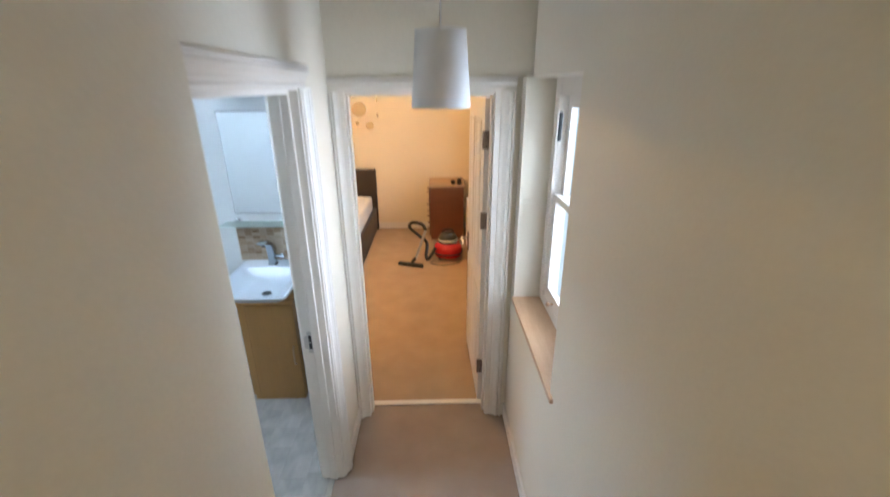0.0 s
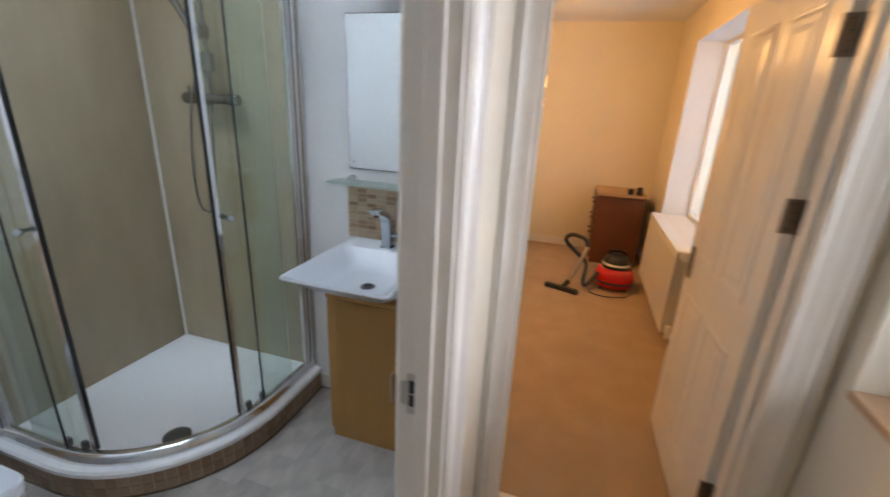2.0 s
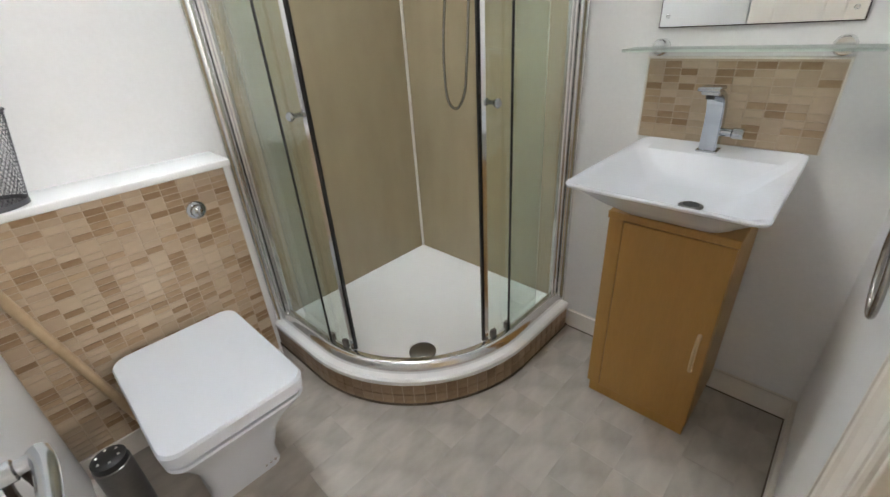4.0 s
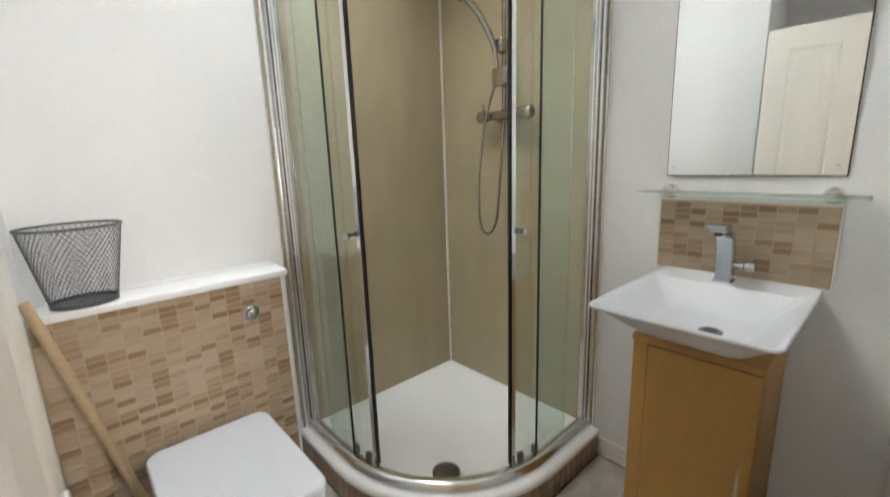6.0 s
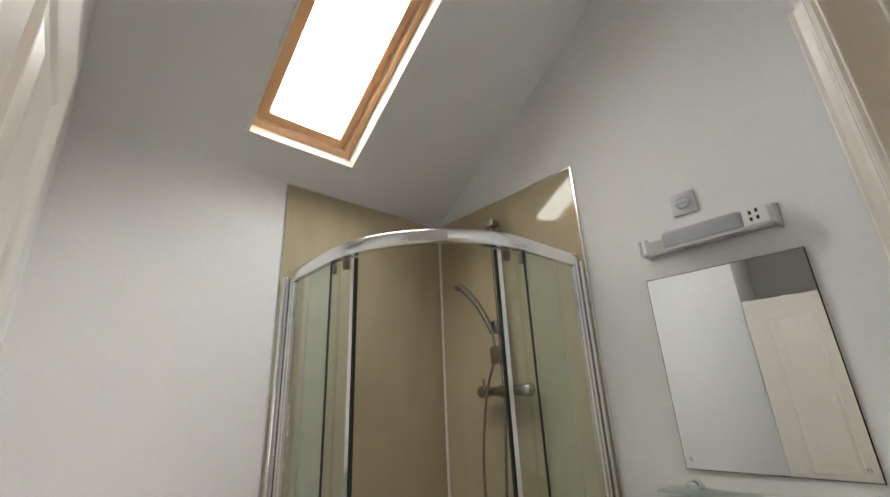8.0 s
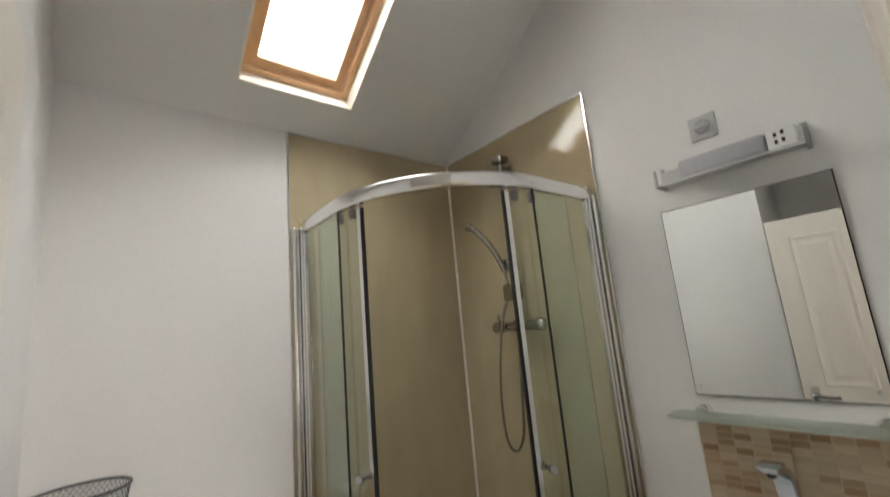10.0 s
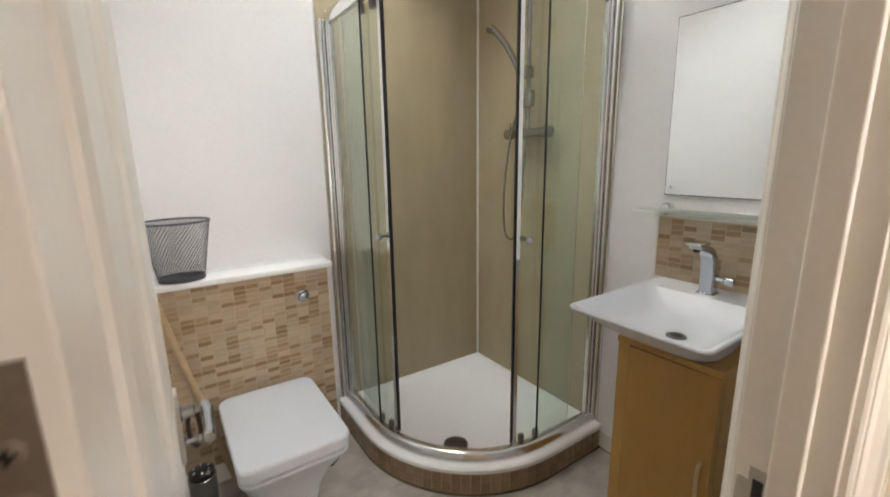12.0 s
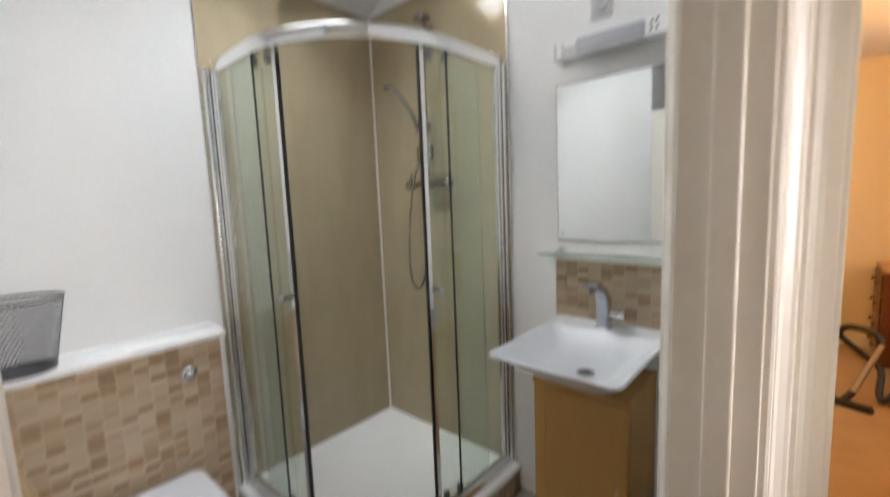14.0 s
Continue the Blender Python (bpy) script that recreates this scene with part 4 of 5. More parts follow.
part("ledge", bm, M_ACRYL, boxing, "white ledge board", True)
fl = part("flush_button", lathe(((0.031, 0), (0.031, 0.008), (0.026, 0.013), (0.022, 0.014), (0.020, 0.024), (0.010, 0.029)), (BXF + 0.001, 1.765, 0.80), ALONG_X, 28), M_TAP, boxing, "round chrome flush button", True)

wc = thing("toilet", (-2.05, 1.55, 0), "white square back-to-wall toilet with its lid closed", "toilet")
def pan_outline(x0, x1, y0, y1, r):
    return rounded(x0, x1, y0, y1, r, 6)
part("pan", loft([(pan_outline(BXF + 0.008, -1.862, 1.425, 1.652, 0.035), 0.0), (pan_outline(BXF + 0.008, -1.868, 1.432, 1.650, 0.035), 0.06), (pan_outline(BXF + 0.008, -1.836, 1.418, 1.672, 0.04), 0.17), (pan_outline(BXF + 0.008, -1.778, 1.390, 1.706, 0.05), 0.27), (pan_outline(BXF + 0.008, -1.722, 1.369, 1.739, 0.052), 0.34), (pan_outline(BXF + 0.008, -1.708, 1.363, 1.746, 0.05), 0.360), (pan_outline(BXF + 0.008, -1.711, 1.366, 1.743, 0.05), 0.367)]), M_CERAMIC, wc, "glossy white ceramic pan", True)
part("seat", loft([(pan_outline(-2.235, -1.748, 1.400, 1.710, 0.04), 0.3675), (pan_outline(-2.235, -1.746, 1.398, 1.712, 0.04), 0.372), (pan_outline(-2.235, -1.748, 1.400, 1.710, 0.04), 0.3775)]), M_CERAMIC, wc, "seat set back under the lid", True)
part("lid", loft([(pan_outline(-2.24, -1.712, 1.366, 1.744, 0.05), 0.378), (pan_outline(-2.242, -1.706, 1.361, 1.749, 0.05), 0.382), (pan_outline(-2.242, -1.703, 1.359, 1.751, 0.05), 0.420), (pan_outline(-2.238, -1.709, 1.364, 1.746, 0.048), 0.428), (pan_outline(-2.20, -1.75, 1.40, 1.71, 0.03), 0.431)]), M_CERAMIC, wc, "flat white lid", True)
for y in (1.47, 1.64):
    part("hinge", lathe(((0.014, -0.02), (0.014, 0.02)), (-2.255, y, 0.405), ALONG_Y, 14), M_CHROME, wc, "", True)
part("side_fixing", tube(((-1.832, 1.700, 0.235), (-1.820, 1.707, 0.255), (-1.806, 1.713, 0.275)), 0.009, 10), M_BLACK, wc, "black rubber side fixing", True)
for y in (1.595, 1.612, 1.628):
    part("fixing_cap", lathe(((0.006, 0), (0.004, 0.003)), (-1.866, y, 0.022), ALONG_X, 10), M_CHROME, wc)

# wire mesh bin on the ledge
basket = thing("wire_basket", (-2.348, 1.305, 0.948), "dark grey wire mesh waste basket on the white ledge", "basket")
BC = Vector((-2.348, 1.305, 0))
def ring_pts(r, z, n=40):
    return [BC + Vector((0.88 * r * math.cos(2 * math.pi * i / n), r * math.sin(2 * math.pi * i / n), z)) for i in range(n)]
part("rim", tube(ring_pts(0.124, 1.188), 0.0042, 6, True), M_DARKWIRE, basket, smooth=True)
part("foot_ring", ribbon([(p.x, p.y) for p in ring_pts(0.084, 0)] + [(p.x, p.y) for p in ring_pts(0.084, 0)][:1], 0.949, 0.963, 0.003), M_DARKWIRE, basket, smooth=True)
part("base", loft([([(p.x, p.y) for p in ring_pts(0.080, 0)], 0.951), ([(p.x, p.y) for p in ring_pts(0.080, 0)], 0.953)]), M_DARKWIRE, basket)
bm = bmesh.new()
NW = 48
for direction in (1, -1):
    for i in range(NW):
        prev = None
        for k in range(9):
            f = k / 8
            r = 0.083 + 0.041 * f
            a = 2 * math.pi * i / NW + direction * f * 1.5
            c = BC + Vector((0.88 * r * math.cos(a), r * math.sin(a), 0.955 + 0.232 * f))
            o = Vector((math.cos(a), math.sin(a), 0)) * 0.0008
            s = Vector((-math.sin(a), math.cos(a), 0)) * 0.0008
            now = [bm.verts.new(c + o), bm.verts.new(c - o * 0.5 + s), bm.verts.new(c - o * 0.5 - s)]
            if prev:
                for j in range(3):
                    bm.faces.new((prev[j], prev[(j + 1) % 3], now[(j + 1) % 3], now[j]))
            prev = now
part("mesh", bm, M_DARKWIRE, basket, "fine diagonal wire mesh")

# plunger with a long wooden handle, toilet brush
whole("wooden_stick", tube(((-2.262, 1.398, 0.0), (-2.258, 1.29, 0.49), (-2.262, 1.176, 1.0)), 0.0145, 12), M_STICK, "pale wooden stick leaning against the tiled boxing", "stick", smooth=True)
brush = thing("toilet_brush", (-1.945, 1.262, 0), "brushed steel toilet brush holder with a black top", "toilet brush")
part("holder", lathe(((0.044, 0.0), (0.045, 0.01), (0.045, 0.315), (0.041, 0.318)), (-1.945, 1.268, 0), None, 28), M_DARKSTEEL, brush, "brushed steel cylinder", True)
part("cap", lathe(((0.042, 0.316), (0.042, 0.336), (0.030, 0.342)), (-1.945, 1.268, 0), None, 24), M_BLACK, brush, "black plastic cap with pale studs", True)
for i in range(6):
    a = i * math.pi / 3
    part("stud", lathe(((0.004, 0.340), (0.003, 0.344)), (-1.945 + 0.027 * math.cos(a), 1.268 + 0.027 * math.sin(a), 0), None, 8), M_PLASTIC, brush)

# ---- bathroom: basin unit ----
cab = thing("basin_cabinet", (-1.04, 2.77, 0), "honey oak basin cabinet standing on the floor", "cabinet")
part("body", boxes((-1.215, -0.860, 2.642, NY - 0.004, 0.05, 0.745), bevel=0.002), M_OAK, cab)
part("plinth", one(-1.208, -0.866, 2.628, NY - 0.006, 0.0, 0.05, 0.002), M_OAK, cab)
part("top", one(-1.218, -0.857, 2.614, NY - 0.004, 0.746, 0.770, 0.003), M_OAK, cab)
part("stile", one(-1.215, -1.169, 2.619, 2.642, 0.052, 0.745, 0.002), M_OAK, cab)
door = part("door", one(-1.167, -0.861, 2.616, 2.640, 0.055, 0.7415, 0.003), M_OAK, cab)
part("door_handle", tube(spline(((-0.890, 2.617, 0.30), (-0.890, 2.596, 0.315), (-0.890, 2.592, 0.37), (-0.890, 2.596, 0.425), (-0.890, 2.617, 0.44)), 5), 0.006, 10), M_STICK, door, "pale bow handle", True)

basin = thing("basin", (-1.02, 2.64, 0.77), "white flared square ceramic basin on the cabinet", "basin")
X0, X1, Y0, Y1 = -1.247, -0.795, 2.350, 2.928
def rr(ix0, ix1, iy0, iy1, r):
    return rounded(X0 + ix0, X1 - ix1, Y0 + iy0, Y1 - iy1, r, 6)
part("bowl", loft([(rr(0.11, 0.11, 0.285, 0.10, 0.05), 0.771), (rr(0.105, 0.105, 0.24, 0.085, 0.05), 0.785), (rr(0.09, 0.09, 0.17, 0.06, 0.05), 0.815), (rr(0.06, 0.06, 0.09, 0.03, 0.045), 0.862), (rr(0.02, 0.02, 0.028, 0.005, 0.035), 0.910), (rr(0.001, 0.001, 0.002, 0.0, 0.03), 0.923), (rr(0, 0, 0, 0, 0.03), 0.929), (rr(0.003, 0.003, 0.003, 0.0, 0.03), 0.933), (rr(0.010, 0.010, 0.010, 0.012, 0.03), 0.932), (rr(0.016, 0.016, 0.016, 0.05, 0.03), 0.929), (rr(0.021, 0.021, 0.021, 0.115, 0.03), 0.925), (rr(0.058, 0.058, 0.058, 0.145, 0.04), 0.893), (rr(0.083, 0.083, 0.085, 0.168, 0.05), 0.872), (rr(0.105, 0.105, 0.115, 0.195, 0.05), 0.860), (rr(0.13, 0.13, 0.145, 0.23, 0.04), 0.857), (rr(0.20, 0.20, 0.175, 0.33, 0.02), 0.8565)]), M_CERAMIC, basin, "", True)
part("waste", lathe(((0.030, 0), (0.030, 0.003), (0.022, 0.006)), (-0.985, 2.565, 0.8565), None, 24), M_DARKSTEEL, basin, "chrome waste", True)
part("waste_hole", lathe(((0.020, 0.0062), (0.019, 0.0066)), (-0.985, 2.565, 0.8565), None, 20), M_BLACK, basin)

tap = thing("basin_tap", (-1.038, 2.862, 0.925), "chrome square mixer tap with a curved flat body", "tap")
def swept_bar(path, w):
    b = bmesh.new()
    rows = []
    for i, (y, z, th) in enumerate(path):
        a, c = path[max(i - 1, 0)], path[min(i + 1, len(path) - 1)]
        d = Vector((0, c[0] - a[0], c[1] - a[1])).normalized()
        nrm = Vector((0, -d.z, d.y))
        p = Vector((-1.038, y, z))
        rows.append([b.verts.new(p + Vector((sx * w / 2, 0, 0)) + nrm * (sn * th / 2)) for sx, sn in ((-1, -1), (1, -1), (1, 1), (-1, 1))])
    for r, q in zip(rows, rows[1:]):
        for k in range(4):
            b.faces.new((r[k], r[(k + 1) % 4], q[(k + 1) % 4], q[k]))
    b.faces.new(rows[0][::-1])
    b.faces.new(rows[-1])
    bmesh.ops.recalc_face_normals(b, faces=b.faces)
    bmesh.ops.bevel(b, geom=[e for e in b.edges if abs(e.verts[0].co.x - e.verts[1].co.x) < 1e-4], offset=0.003, segments=2, affect="EDGES")
    return b
part("body", swept_bar([(2.866, 0.930, 0.046), (2.866, 0.96, 0.044), (2.863, 1.01, 0.040), (2.852, 1.055, 0.034), (2.828, 1.088, 0.026), (2.788, 1.106, 0.018), (2.742, 1.112, 0.014)], 0.046), M_TAP, tap, "", True)
part("top_plate", one(-1.065, -1.011, 2.716, 2.788, 1.1165, 1.126, 0.003), M_TAP, tap, "", True)
part("aerator", lathe(((0.011, 0), (0.011, 0.012)), (-1.038, 2.752, 1.094), None, 14), M_BLACK, tap)
part("side_lever", lathe(((0.012, 0), (0.012, 0.030), (0.016, 0.034), (0.016, 0.058), (0.013, 0.061)), (-1.018, 2.866, 0.985), ALONG_X, 18), M_TAP, tap, "", True)
part("base_ring", one(-1.067, -1.009, 2.838, 2.894, 0.923, 0.932, 0.002), M_TAP, tap)

# splashback, shelf, mirror, light, fan switch
splash = thing("splashback", (-1.03, NY, 0.935), "beige mosaic tiled splashback above the basin", "splashback")
splash_bed = part("tile_bed", one(-1.275, -0.784, NY - 0.007, NY, 0.932, 1.178), M_GROUT, splash, "pale grout behind mosaic tiles")
for row in ((-1.281, -1.275, 0.932, 1.184), (-0.784, -0.778, 0.932, 1.184), (-1.275, -0.784, 1.178, 1.184)):
    part("edge_trim", one(row[0], row[1], NY - 0.010, NY, row[2], row[3], 0.001), M_GLOSS, splash, "cream tile trim")
shelf = thing("glass_shelf", (-1.025, NY, 1.212), "frosted green glass shelf on two chrome brackets", "shelf")
sg = part("glass", prism(rounded(-1.325, -0.727, NY - 0.135, NY - 0.012, 0.018), 1.206, 1.213), M_SHELF, shelf, "frosted green glass")
for x in (-1.243, -0.805):
    part("bracket", lathe(((0.020, 0), (0.024, 0.006), (0.025, 0.030), (0.020, 0.042)), (x, NY - 0.001, 1.212), ALONG_Y, 20), M_CHROME, shelf, "chrome bracket", True)
LEAN = Matrix.Translation((-1.024, NY - 0.010, 1.586)) @ Matrix.Rotation(radians(0.4), 4, "Z") @ Matrix.Rotation(radians(0.85), 4, "X")
def leaning(bm):
    bmesh.ops.transform(bm, matrix=LEAN, verts=bm.verts)
    return bm
mirror = thing("mirror", (-1.024, NY, 1.58), "frameless rectangular wall mirror with a thin dark edge", "mirror")
part("backing", leaning(one(-0.240, 0.240, -0.001, 0.004, -0.322, 0.322)), M_LEATHER, mirror, "dark backing edge")
part("glass", leaning(one(-0.237, 0.237, -0.004, -0.001, -0.319, 0.319)), M_MIRROR, mirror, "silvered glass")
for x in (-0.216, 0.216):
    part("screw_cap", leaning(lathe(((0.006, 0), (0.004, 0.003)), (x, -0.004, -0.291), ALONG_Y, 12)), M_CHROME, mirror)

lamp = thing("shaver_light", (-1.02, NY, 2.03), "unlit grey strip light with a white shaver socket", "wall light")
part("back_rail", one(-1.235, -0.815, NY - 0.022, NY - 0.001, 1.995, 2.052, 0.004), M_GREYPL, lamp)
part("diffuser", one(-1.160, -0.905, NY - 0.075, NY - 0.022, 1.992, 2.060, 0.016, 4), M_TUBE, lamp, "grey diffuser", True)
sock = part("socket", one(-0.903, -0.832, NY - 0.072, NY - 0.022, 1.996, 2.058, 0.004), M_PLASTIC, lamp, "white shaver socket")
for x, z in ((-0.880, 2.038), (-0.862, 2.042), (-0.880, 2.016), (-0.862, 2.018)):
    part("socket_hole", one(x - 0.004, x + 0.004, NY - 0.0735, NY - 0.0715, z - 0.006, z + 0.006), M_BLACK, sock)
for x in (-1.238, -0.822):
    part("end_bracket", boxes((x, x + 0.008, NY - 0.085, NY - 0.001, 1.985, 1.995), (x, x + 0.008, NY - 0.085, NY - 0.076, 1.995, 2.045), (x, x + 0.008, NY - 0.022, NY - 0.001, 1.995, 2.065)), M_GREYPL, lamp, "grey end bracket")
part("front_rail", one(-1.230, -0.822, NY - 0.084, NY - 0.077, 1.986, 1.994), M_GREYPL, lamp)

fan = thing("fan_switch", (-1.078, NY, 2.17), "small white square fan isolator with a round dial", "switch")
part("plate", one(-1.121, -1.036, NY - 0.010, NY, 2.125, 2.212, 0.004), M_GREYPL, fan, "", True)
part("dial", lathe(((0.026, 0), (0.026, 0.006), (0.022, 0.010)), (-1.078, NY - 0.010, 2.170), ALONG_Y, 24), M_TUBE, fan, "grey dial", True)
part("pointer", one(-1.104, -1.052, NY - 0.024, NY - 0.019, 2.166, 2.174, 0.001), M_GREYPL, fan)

# towel ring beside the doorway
ring = thing("towel_ring", (-0.60, 2.30, 1.0), "slim chrome towel ring on the wall beside the door", "towel ring")
part("flange", lathe(((0.024, 0), (0.024, 0.005), (0.021, 0.008), (0.010, 0.010), (0.010, 0.036), (0.012, 0.040)), (-0.600, 2.30, 1.0), Matrix.Rotation(radians(-90), 4, "Y"), 20), M_FITTING, ring, "round wall flange", True)
part("ring", tube([(-0.636 + 0.012 * (1 - math.cos(a)) / 2, 2.30 + 0.078 * math.sin(a), 0.918 + 0.078 * math.cos(a)) for a in [2 * math.pi * i / 36 for i in range(36)]], 0.0055, 10, True), M_FITTING, ring, "hanging chrome ring", True)

# ---- bedroom ----
bed = thing("bed", (-1.5, 5.4, 0), "low dark brown faux leather bed with a bare white mattress", "bed")
part("headboard", one(-2.25, -0.800, 6.345, 6.412, 0.0, 0.925, 0.012, 3), M_LEATHER, bed, "dark padded headboard", True)
part("side_rail", one(-0.862, -0.815, 4.36, 6.345, 0.03, 0.36, 0.012, 3), M_LEATHER, bed, "", True)
part("side_rail", one(-2.235, -2.19, 4.36, 6.345, 0.03, 0.36, 0.012, 3), M_LEATHER, bed, "", True)
part("footboard", one(-2.235, -0.815, 4.30, 4.36, 0.03, 0.40, 0.012, 3), M_LEATHER, bed, "", True)
part("base", one(-2.19, -0.862, 4.36, 6.345, 0.10, 0.28), M_LEATHER, bed)
part("mattress", one(-2.185, -0.868, 4.37, 6.34, 0.28, 0.535, 0.05, 5), M_CLOTH, bed, "bare white mattress", True)

chest = thing("chest_of_drawers", (0.22, 6.1, 0), "dark red-brown wooden chest of drawers with a lighter top", "chest of drawers")
part("carcass", one(-0.005, 0.455, 5.87, 6.405, 0.04, 0.755, 0.004), M_DKWOOD, chest)
part("top", one(-0.018, 0.468, 5.845, 6.408, 0.755, 0.782, 0.006), M_TOPWOOD, chest, "lighter wood top")
part("plinth", one(0.0, 0.45, 5.885, 6.40, 0.0, 0.04), M_DKWOOD, chest)
for i in range(4):
    z = 0.06 + i * 0.172
    dr = part("drawer", one(-0.022, -0.006, 5.90, 6.385, z, z + 0.160, 0.003), M_DKWOOD, chest)
    for y in (6.02, 6.26):
        part("drawer_knob", lathe(((0.008, 0), (0.008, 0.012), (0.015, 0.018), (0.012, 0.028)), (-0.022, y, z + 0.08), Matrix.Rotation(radians(-90), 4, "Y"), 12), M_DKWOOD, dr, "", True)
ornament = whole("dark_ornament", lathe(((0.028, 0), (0.034, 0.02), (0.026, 0.05), (0.03, 0.075), (0.01, 0.085)), (0.395, 5.93, 0.782), None, 14), M_LEATHER, "small dark ornament on the chest", "ornament", smooth=True)
whole("dark_ornament", lathe(((0.024, 0), (0.03, 0.02), (0.03, 0.05), (0.012, 0.06)), (0.31, 5.94, 0.782), None, 14), M_LEATHER, "small dark ornament on the chest", "ornament", smooth=True)

rad = thing("radiator", (0.52, 4.8, 0.1), "white panel radiator under the bedroom window", "radiator")
part("front_panel", one(0.462, 0.478, 4.20, 5.46, 0.10, 0.70, 0.005), M_RADI, rad)
part("back_panel", one(0.535, 0.550, 4.20, 5.46, 0.10, 0.70, 0.005), M_RADI, rad)
part("top_grille", one(0.460, 0.552, 4.20, 5.46, 0.70, 0.715, 0.003), M_RADI, rad)
# Grey instead of white enamel: the end's shade is put into its colour.
part("end_panel", one(0.462, 0.552, 4.190, 4.199, 0.11, 0.70, 0.002), M_GREYPL, rad, "grey end panel, its shade put into the colour")
for i in range(34):
    y = 4.23 + i * 0.0363
    part("flute", one(0.458, 0.463, y, y + 0.018, 0.15, 0.66), M_RADI, rad)
valve = part("valve", lathe(((0.014, 0.0), (0.014, 0.04), (0.020, 0.045), (0.020, 0.09), (0.016, 0.095)), (0.505, 4.165, 0.08), None, 14), M_PLASTIC, rad, "white valve", True)
part("pipe", lathe(((0.0075, 0.0), (0.0075, 0.09)), (0.505, 4.165, 0), None, 10), M_CHROME, rad)

bwin = thing("window_bedroom", (0.8, 4.95, 0.68), "bright white bedroom window in a deep reveal", "window", kind="structure")
part("sill", one(BX - 0.03, 0.80, 4.30, 5.62, 0.66, 0.684, 0.004), M_GLOSS, bwin, "white sill board")
for y0, y1 in ((4.301, 4.309), (5.611, 5.619)):
    part("reveal_lining", one(BX - 0.002, 0.80, y0, y1, 0.684, 2.192), M_WHITE, bwin, "white reveal")
part("reveal_lining", one(BX - 0.002, 0.80, 4.301, 5.619, 2.192, 2.199), M_WHITE, bwin, "white reveal")
for row in ((0.80, 0.85, 4.30, 4.34, 0.682, 2.2), (0.80, 0.85, 5.58, 5.62, 0.682, 2.2), (0.80, 0.85, 4.34, 5.58, 0.682, 0.72), (0.80, 0.85, 4.34, 5.58, 2.16, 2.2), (0.805, 0.845, 4.94, 4.97, 0.72, 2.16)):
    part("window_frame", one(*row, 0.003), M_GLOSS, bwin)
for y0, y1 in ((4.34, 4.94), (4.97, 5.58)):
    pn = part("pane", one(0.822, 0.828, y0, y1, 0.72, 2.16), M_PANE, bwin)
    pn.visible_shadow = False

blamp = thing("bedroom_pendant", (-0.86, 4.5, 2.5), "lit drum pendant lamp glowing yellow in the bedroom", "ceiling lamp")
part("rose", lathe(((0.045, 0), (0.045, -0.012), (0.02, -0.03)), (-0.86, 4.5, 2.5), None, 20), M_PLASTIC, blamp, smooth=True)
part("flex", tube(((-0.86, 4.5, 2.48), (-0.86, 4.5, 2.22)), 0.003, 8), M_PLASTIC, blamp)
part("lamp_holder", lathe(((0.014, 0.06), (0.019, 0.05), (0.019, 0.0)), (-0.86, 4.5, 2.18), None, 16), M_PLASTIC, blamp, smooth=True)
glow = part("glass_bulb", lathe(((0.012, 0.075), (0.016, 0.06), (0.030, 0.03), (0.030, 0.005), (0.018, -0.018), (0.004, -0.024)), (-0.86, 4.5, 2.115), None, 20), M_BULB, blamp, "glowing warm bulb", True)
shade = part("shade", lathe(((0.112, 0.0), (0.092, 0.262), (0.090, 0.262), (0.110, 0.0), (0.112, 0.0)), (-0.86, 4.5, 1.97), None, 40, False), M_LITSHADE, blamp, "glowing yellow fabric shade", True)
shade.visible_shadow = False
glow.visible_shadow = False

# mirrored wall stickers on the far wall
def sticker(y, z, r, label, squash=1.0):
    return whole("wall_sticker", lathe(((r, 0), (r, 0.002), (r * 0.96, 0.003)), (y, 6.43, z), ALONG_Y @ Matrix.Diagonal((1, squash, 1, 1)), 28), M_STICKER, label, "wall sticker", group="mirror stickers")
sticker(-0.985, 1.745, 0.105, "large round silvery wall sticker")
sticker(-0.845, 1.525, 0.060, "round silvery wall sticker")
sticker(-1.02, 1.56, 0.030, "small round silvery wall sticker")
sticker(-1.06, 1.93, 0.035, "small round silvery wall sticker")
whole("wall_sticker", one(-0.742, -0.722, 6.424, 6.429, 1.83, 1.96), M_STICKER, "tall silvery wall sticker", "wall sticker", group="mirror stickers")
whole("wall_sticker", one(-0.742, -0.718, 6.424, 6.429, 1.64, 1.70), M_STICKER, "small silvery wall sticker", "wall sticker", group="mirror stickers")

# vacuum cleaner with its hose and floor tool
vac = thing("vacuum_cleaner", (0.2, 5.2, 0), "red tub vacuum cleaner with a black top and hose", "vacuum cleaner")
VC = (0.215, 5.22, 0)
part("tub", lathe(((0.10, 0.03), (0.165, 0.04), (0.178, 0.075), (0.178, 0.14), (0.168, 0.175), (0.140, 0.202), (0.122, 0.208)), VC, None, 32), M_RED, vac, "glossy red tub", True)
part("bumper", tube([(VC[0] + 0.180 * math.cos(a), VC[1] + 0.180 * math.sin(a), 0.085) for a in [2 * math.pi * i / 32 for i in range(32)]], 0.009, 8, True), M_BLACK, vac, "black bumper", True)
part("motor_head", lathe(((0.122, 0.206), (0.124, 0.222), (0.118, 0.268), (0.098, 0.308), (0.06, 0.332), (0.02, 0.336)), VC, None, 32), M_BLACK, vac, "black domed head", True)
part("head_band", lathe(((0.1236, 0.236), (0.1214, 0.258)), VC, None, 32, False), M_PLASTIC, vac, "pale band of lettering")
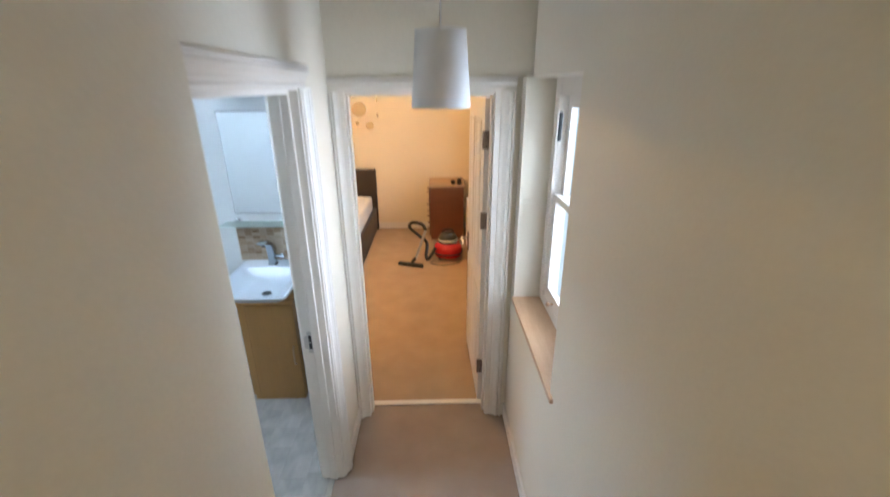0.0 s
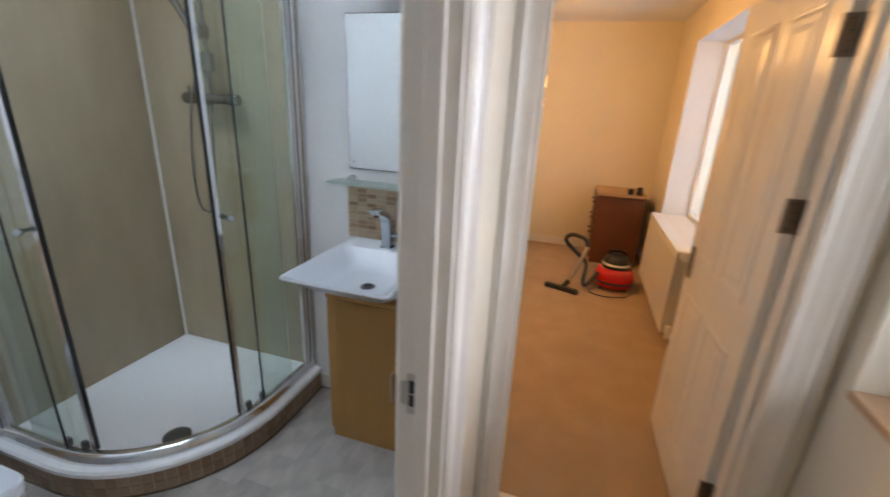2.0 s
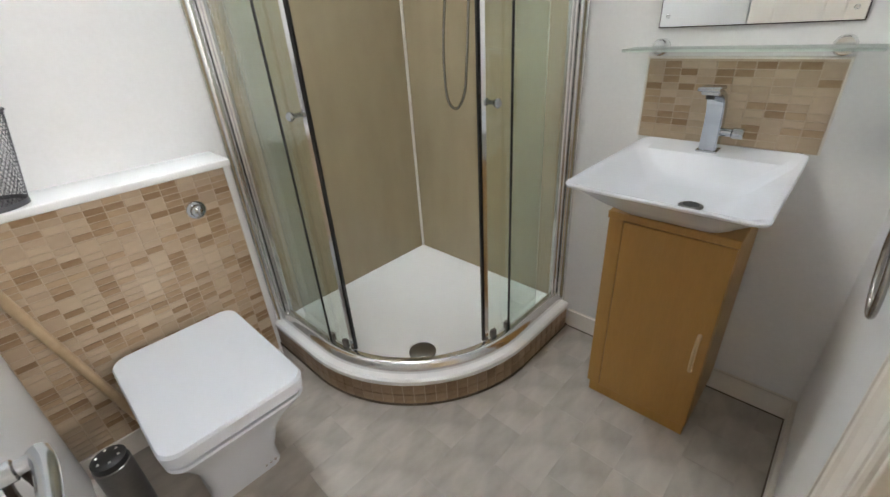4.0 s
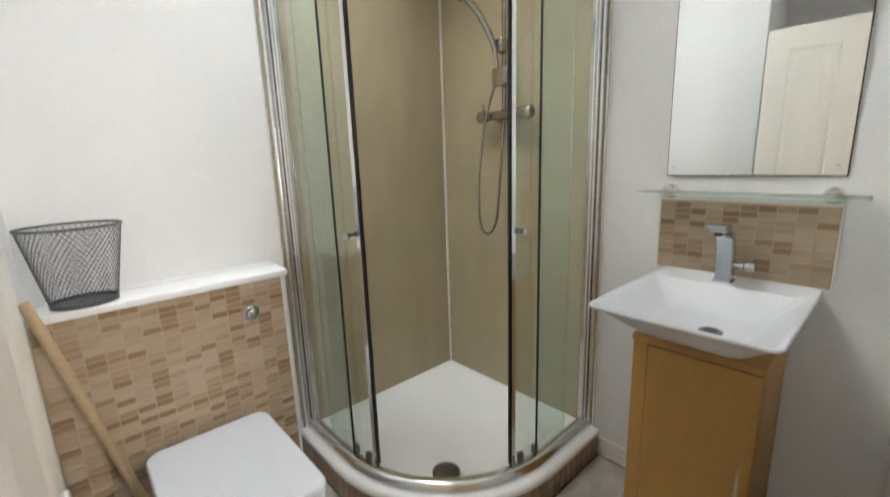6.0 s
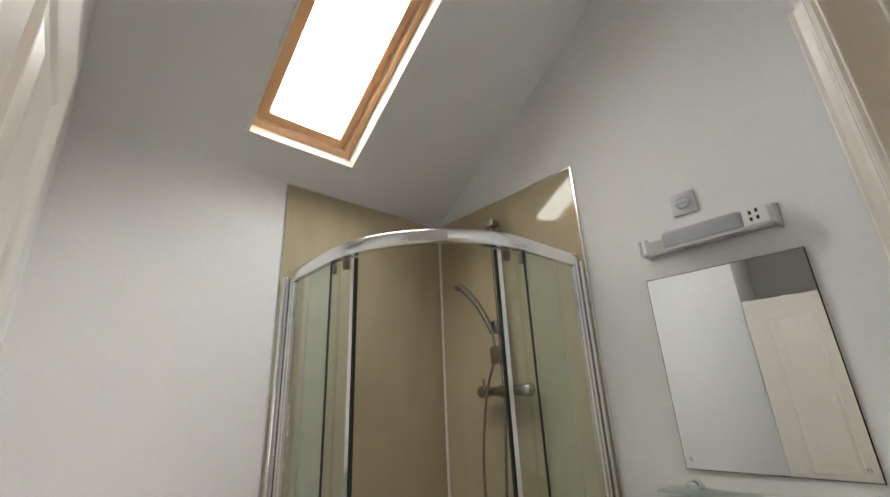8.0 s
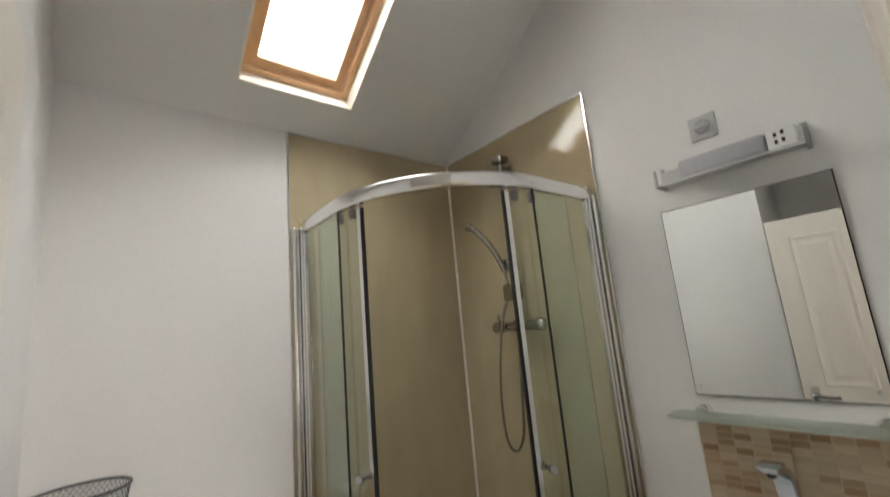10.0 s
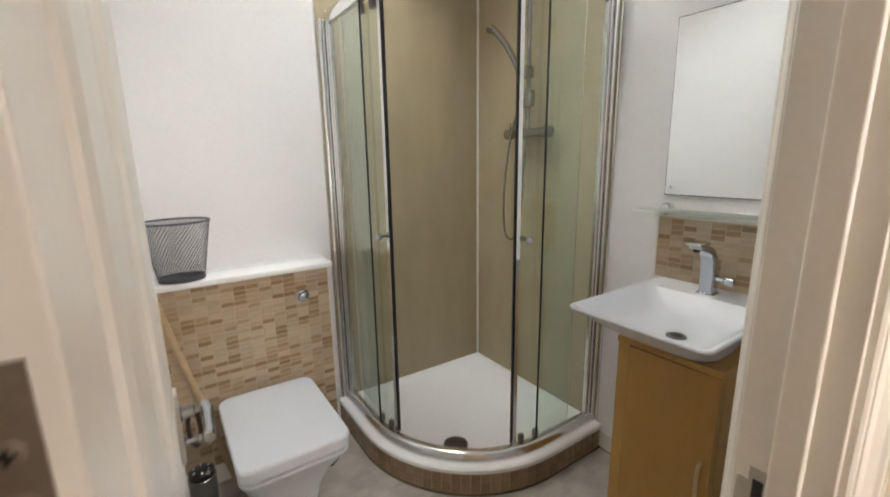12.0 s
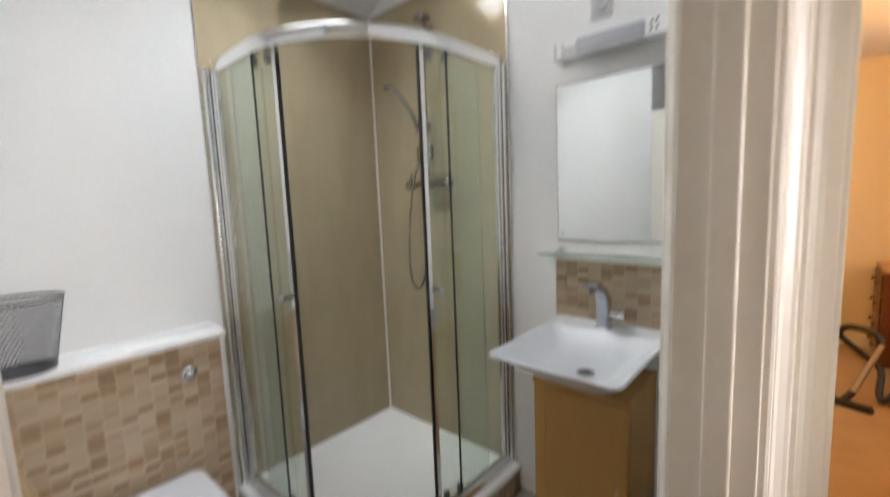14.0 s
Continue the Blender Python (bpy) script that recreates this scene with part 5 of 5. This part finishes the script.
part("carry_handle", tube(spline(((VC[0] - 0.07, VC[1], 0.322), (VC[0] - 0.05, VC[1], 0.365), (VC[0] + 0.05, VC[1], 0.365), (VC[0] + 0.07, VC[1], 0.322)), 6), 0.011, 10), M_BLACK, vac, "black carry handle", True)
for a in (35, 145, 215, 325):
    q = radians(a)
    part("castor", lathe(((0.022, -0.012), (0.026, -0.006), (0.026, 0.006), (0.022, 0.012)), (VC[0] + 0.13 * math.cos(q), VC[1] + 0.13 * math.sin(q), 0.027), ALONG_X, 16), M_BLACK, vac, "black castor", True)
hose2 = spline(((0.06, 5.10, 0.17), (-0.03, 5.02, 0.06), (-0.06, 5.06, 0.08), (-0.05, 5.20, 0.20), (-0.14, 5.24, 0.28), (-0.26, 5.22, 0.40), (-0.22, 5.20, 0.47), (-0.10, 5.15, 0.46), (-0.06, 5.10, 0.40)), 9)
part("hose", tube(hose2, 0.019, 10, radii=[0.019 + (0.0025 if i % 2 else 0) for i in range(len(hose2))]), M_BLACK, vac, "ribbed black hose", True)
part("wand", tube(((-0.06, 5.10, 0.40), (-0.19, 4.99, 0.07)), 0.017, 12), M_SATIN, vac, "steel wand", True)
tool = part("floor_tool", hull8(bmesh.new(), [(-0.405, 4.965, 0.004), (-0.105, 4.855, 0.004), (-0.085, 4.915, 0.004), (-0.385, 5.025, 0.004), (-0.395, 4.975, 0.04), (-0.115, 4.87, 0.04), (-0.10, 4.91, 0.04), (-0.38, 5.012, 0.04)]), M_BLACK, vac, "wide black floor tool")
part("swivel", tube(((-0.235, 4.945, 0.03), (-0.19, 4.99, 0.08)), 0.021, 10), M_BLACK, tool, "", True)
cable = spline(((0.05, 5.08, 0.02), (0.0, 5.0, 0.008), (0.12, 4.93, 0.008), (0.30, 4.98, 0.008), (0.38, 5.10, 0.01)), 8)
part("cable", tube(cable, 0.005, 6), M_BLACK, vac, "black flex", True)

# ---- tiles and planks, piece by piece ----
def bevel_piece(name, w, h, d, bev, material):
    """A small tile: w along x, h along y, lying on z = 0, rising d."""
    me = bpy.data.meshes.new(name)
    a, b = w / 2, h / 2
    v = [(-a, -b, 0), (a, -b, 0), (a, b, 0), (-a, b, 0), (-a, -b, d - bev), (a, -b, d - bev), (a, b, d - bev), (-a, b, d - bev), (-a + bev, -b + bev, d), (a - bev, -b + bev, d), (a - bev, b - bev, d), (-a + bev, b - bev, d)]
    f = [(0, 1, 5, 4), (1, 2, 6, 5), (2, 3, 7, 6), (3, 0, 4, 7), (4, 5, 9, 8), (5, 6, 10, 9), (6, 7, 11, 10), (7, 4, 8, 11), (8, 9, 10, 11)]
    me.from_pydata(v, [], f)
    me.materials.append(material)
    return me

def piece(name, me, parent, m):
    ob = new(name, me)
    ob.parent = parent
    ob.matrix_basis = m
    return ob

rng = random.Random(5)
TH = 0.0217
def mosaic(parent, cols, tw, z0, z1, place):
    single = bevel_piece("tile", tw - 0.0030, TH - 0.0030, 0.0022, 0.0008, M_TILE)
    pale = bevel_piece("tile", tw - 0.0030, TH - 0.0030, 0.0020, 0.0008, M_TILELIGHT)
    double = bevel_piece("tile", tw - 0.0030, 2 * TH - 0.0030, 0.0020, 0.0008, M_TILELIGHT)
    triple = bevel_piece("tile", tw - 0.0030, 3 * TH - 0.0030, 0.0020, 0.0008, M_TILELIGHT)
    for c in range(cols):
        z = z0
        run = 0
        while z < z1 - 0.6 * TH:
            n = 1 if run > 0 else rng.choice((2, 2, 1, 1, 1))
            run = run - 1 if run > 0 else rng.choice((1, 2, 3, 4, 5, 6))
            while n > 1 and z + n * TH > z1 + 0.001:
                n -= 1
            piece("tile", (single if rng.random() < 0.52 else pale, double, triple)[n - 1], parent, place(c, z + n * TH / 2))
            z += n * TH
WALL_W = Matrix(((0, 0, 1, 0), (1, 0, 0, 0), (0, 1, 0, 0), (0, 0, 0, 1)))
WALL_N = Matrix(((1, 0, 0, 0), (0, 0, -1, 0), (0, 1, 0, 0), (0, 0, 0, 1)))
mosaic(facing, 14, 0.0517, 0.092, 0.921, lambda c, z: Matrix.Translation((BXF - 0.001, 1.168 + 0.0517 * (c + 0.5), z)) @ WALL_W)
mosaic(splash_bed, 10, 0.0489, 0.934, 1.178, lambda c, z: Matrix.Translation((-1.274 + 0.0489 * (c + 0.5), NY - 0.007, z)) @ WALL_N)

ptile = bevel_piece("tile", 0.0395, 0.049, 0.004, 0.001, M_PTILE)
line = quad(TR_L - 0.007, TR_R - 0.007, 60)
acc, nxt = 0.0, 0.022
for (x0, y0), (x1, y1) in zip(line, line[1:]):
    seg = math.hypot(x1 - x0, y1 - y0)
    while acc + seg >= nxt:
        f = (nxt - acc) / seg
        d = Vector(((x1 - x0) / seg, (y1 - y0) / seg, 0))
        outw = Vector((d.y, -d.x, 0))
        for z in (0.027, 0.079):
            m = Matrix.Identity(4)
            m.col[0][:3], m.col[1][:3], m.col[2][:3] = d, (0, 0, 1), outw
            m.col[3][:3] = (x0 + (x1 - x0) * f, y0 + (y1 - y0) * f, z)
            piece("tile", ptile, plinth, m)
        nxt += 0.0425
    acc += seg

plank_meshes = [bevel_piece("plank", 0.1506, l - 0.0005, 0.003, 0.0003, M_PLANK) for l in (0.16, 0.24, 0.34)]
x = -0.534 - 0.151 * 12
while x < -0.54:
    y = 0.75 - rng.random() * 0.3
    while y < 2.95:
        k = rng.randrange(3)
        l = (0.16, 0.24, 0.34)[k]
        if y + l > 0.8:
            e = min(y + l, 2.99)
            piece("plank", plank_meshes[k], floor_bath, Matrix.Translation((x + 0.0755, (y + e) / 2, -0.003)) @ Matrix.Diagonal((1, (e - y) / l, 1, 1)))
        y += l
    x += 0.151
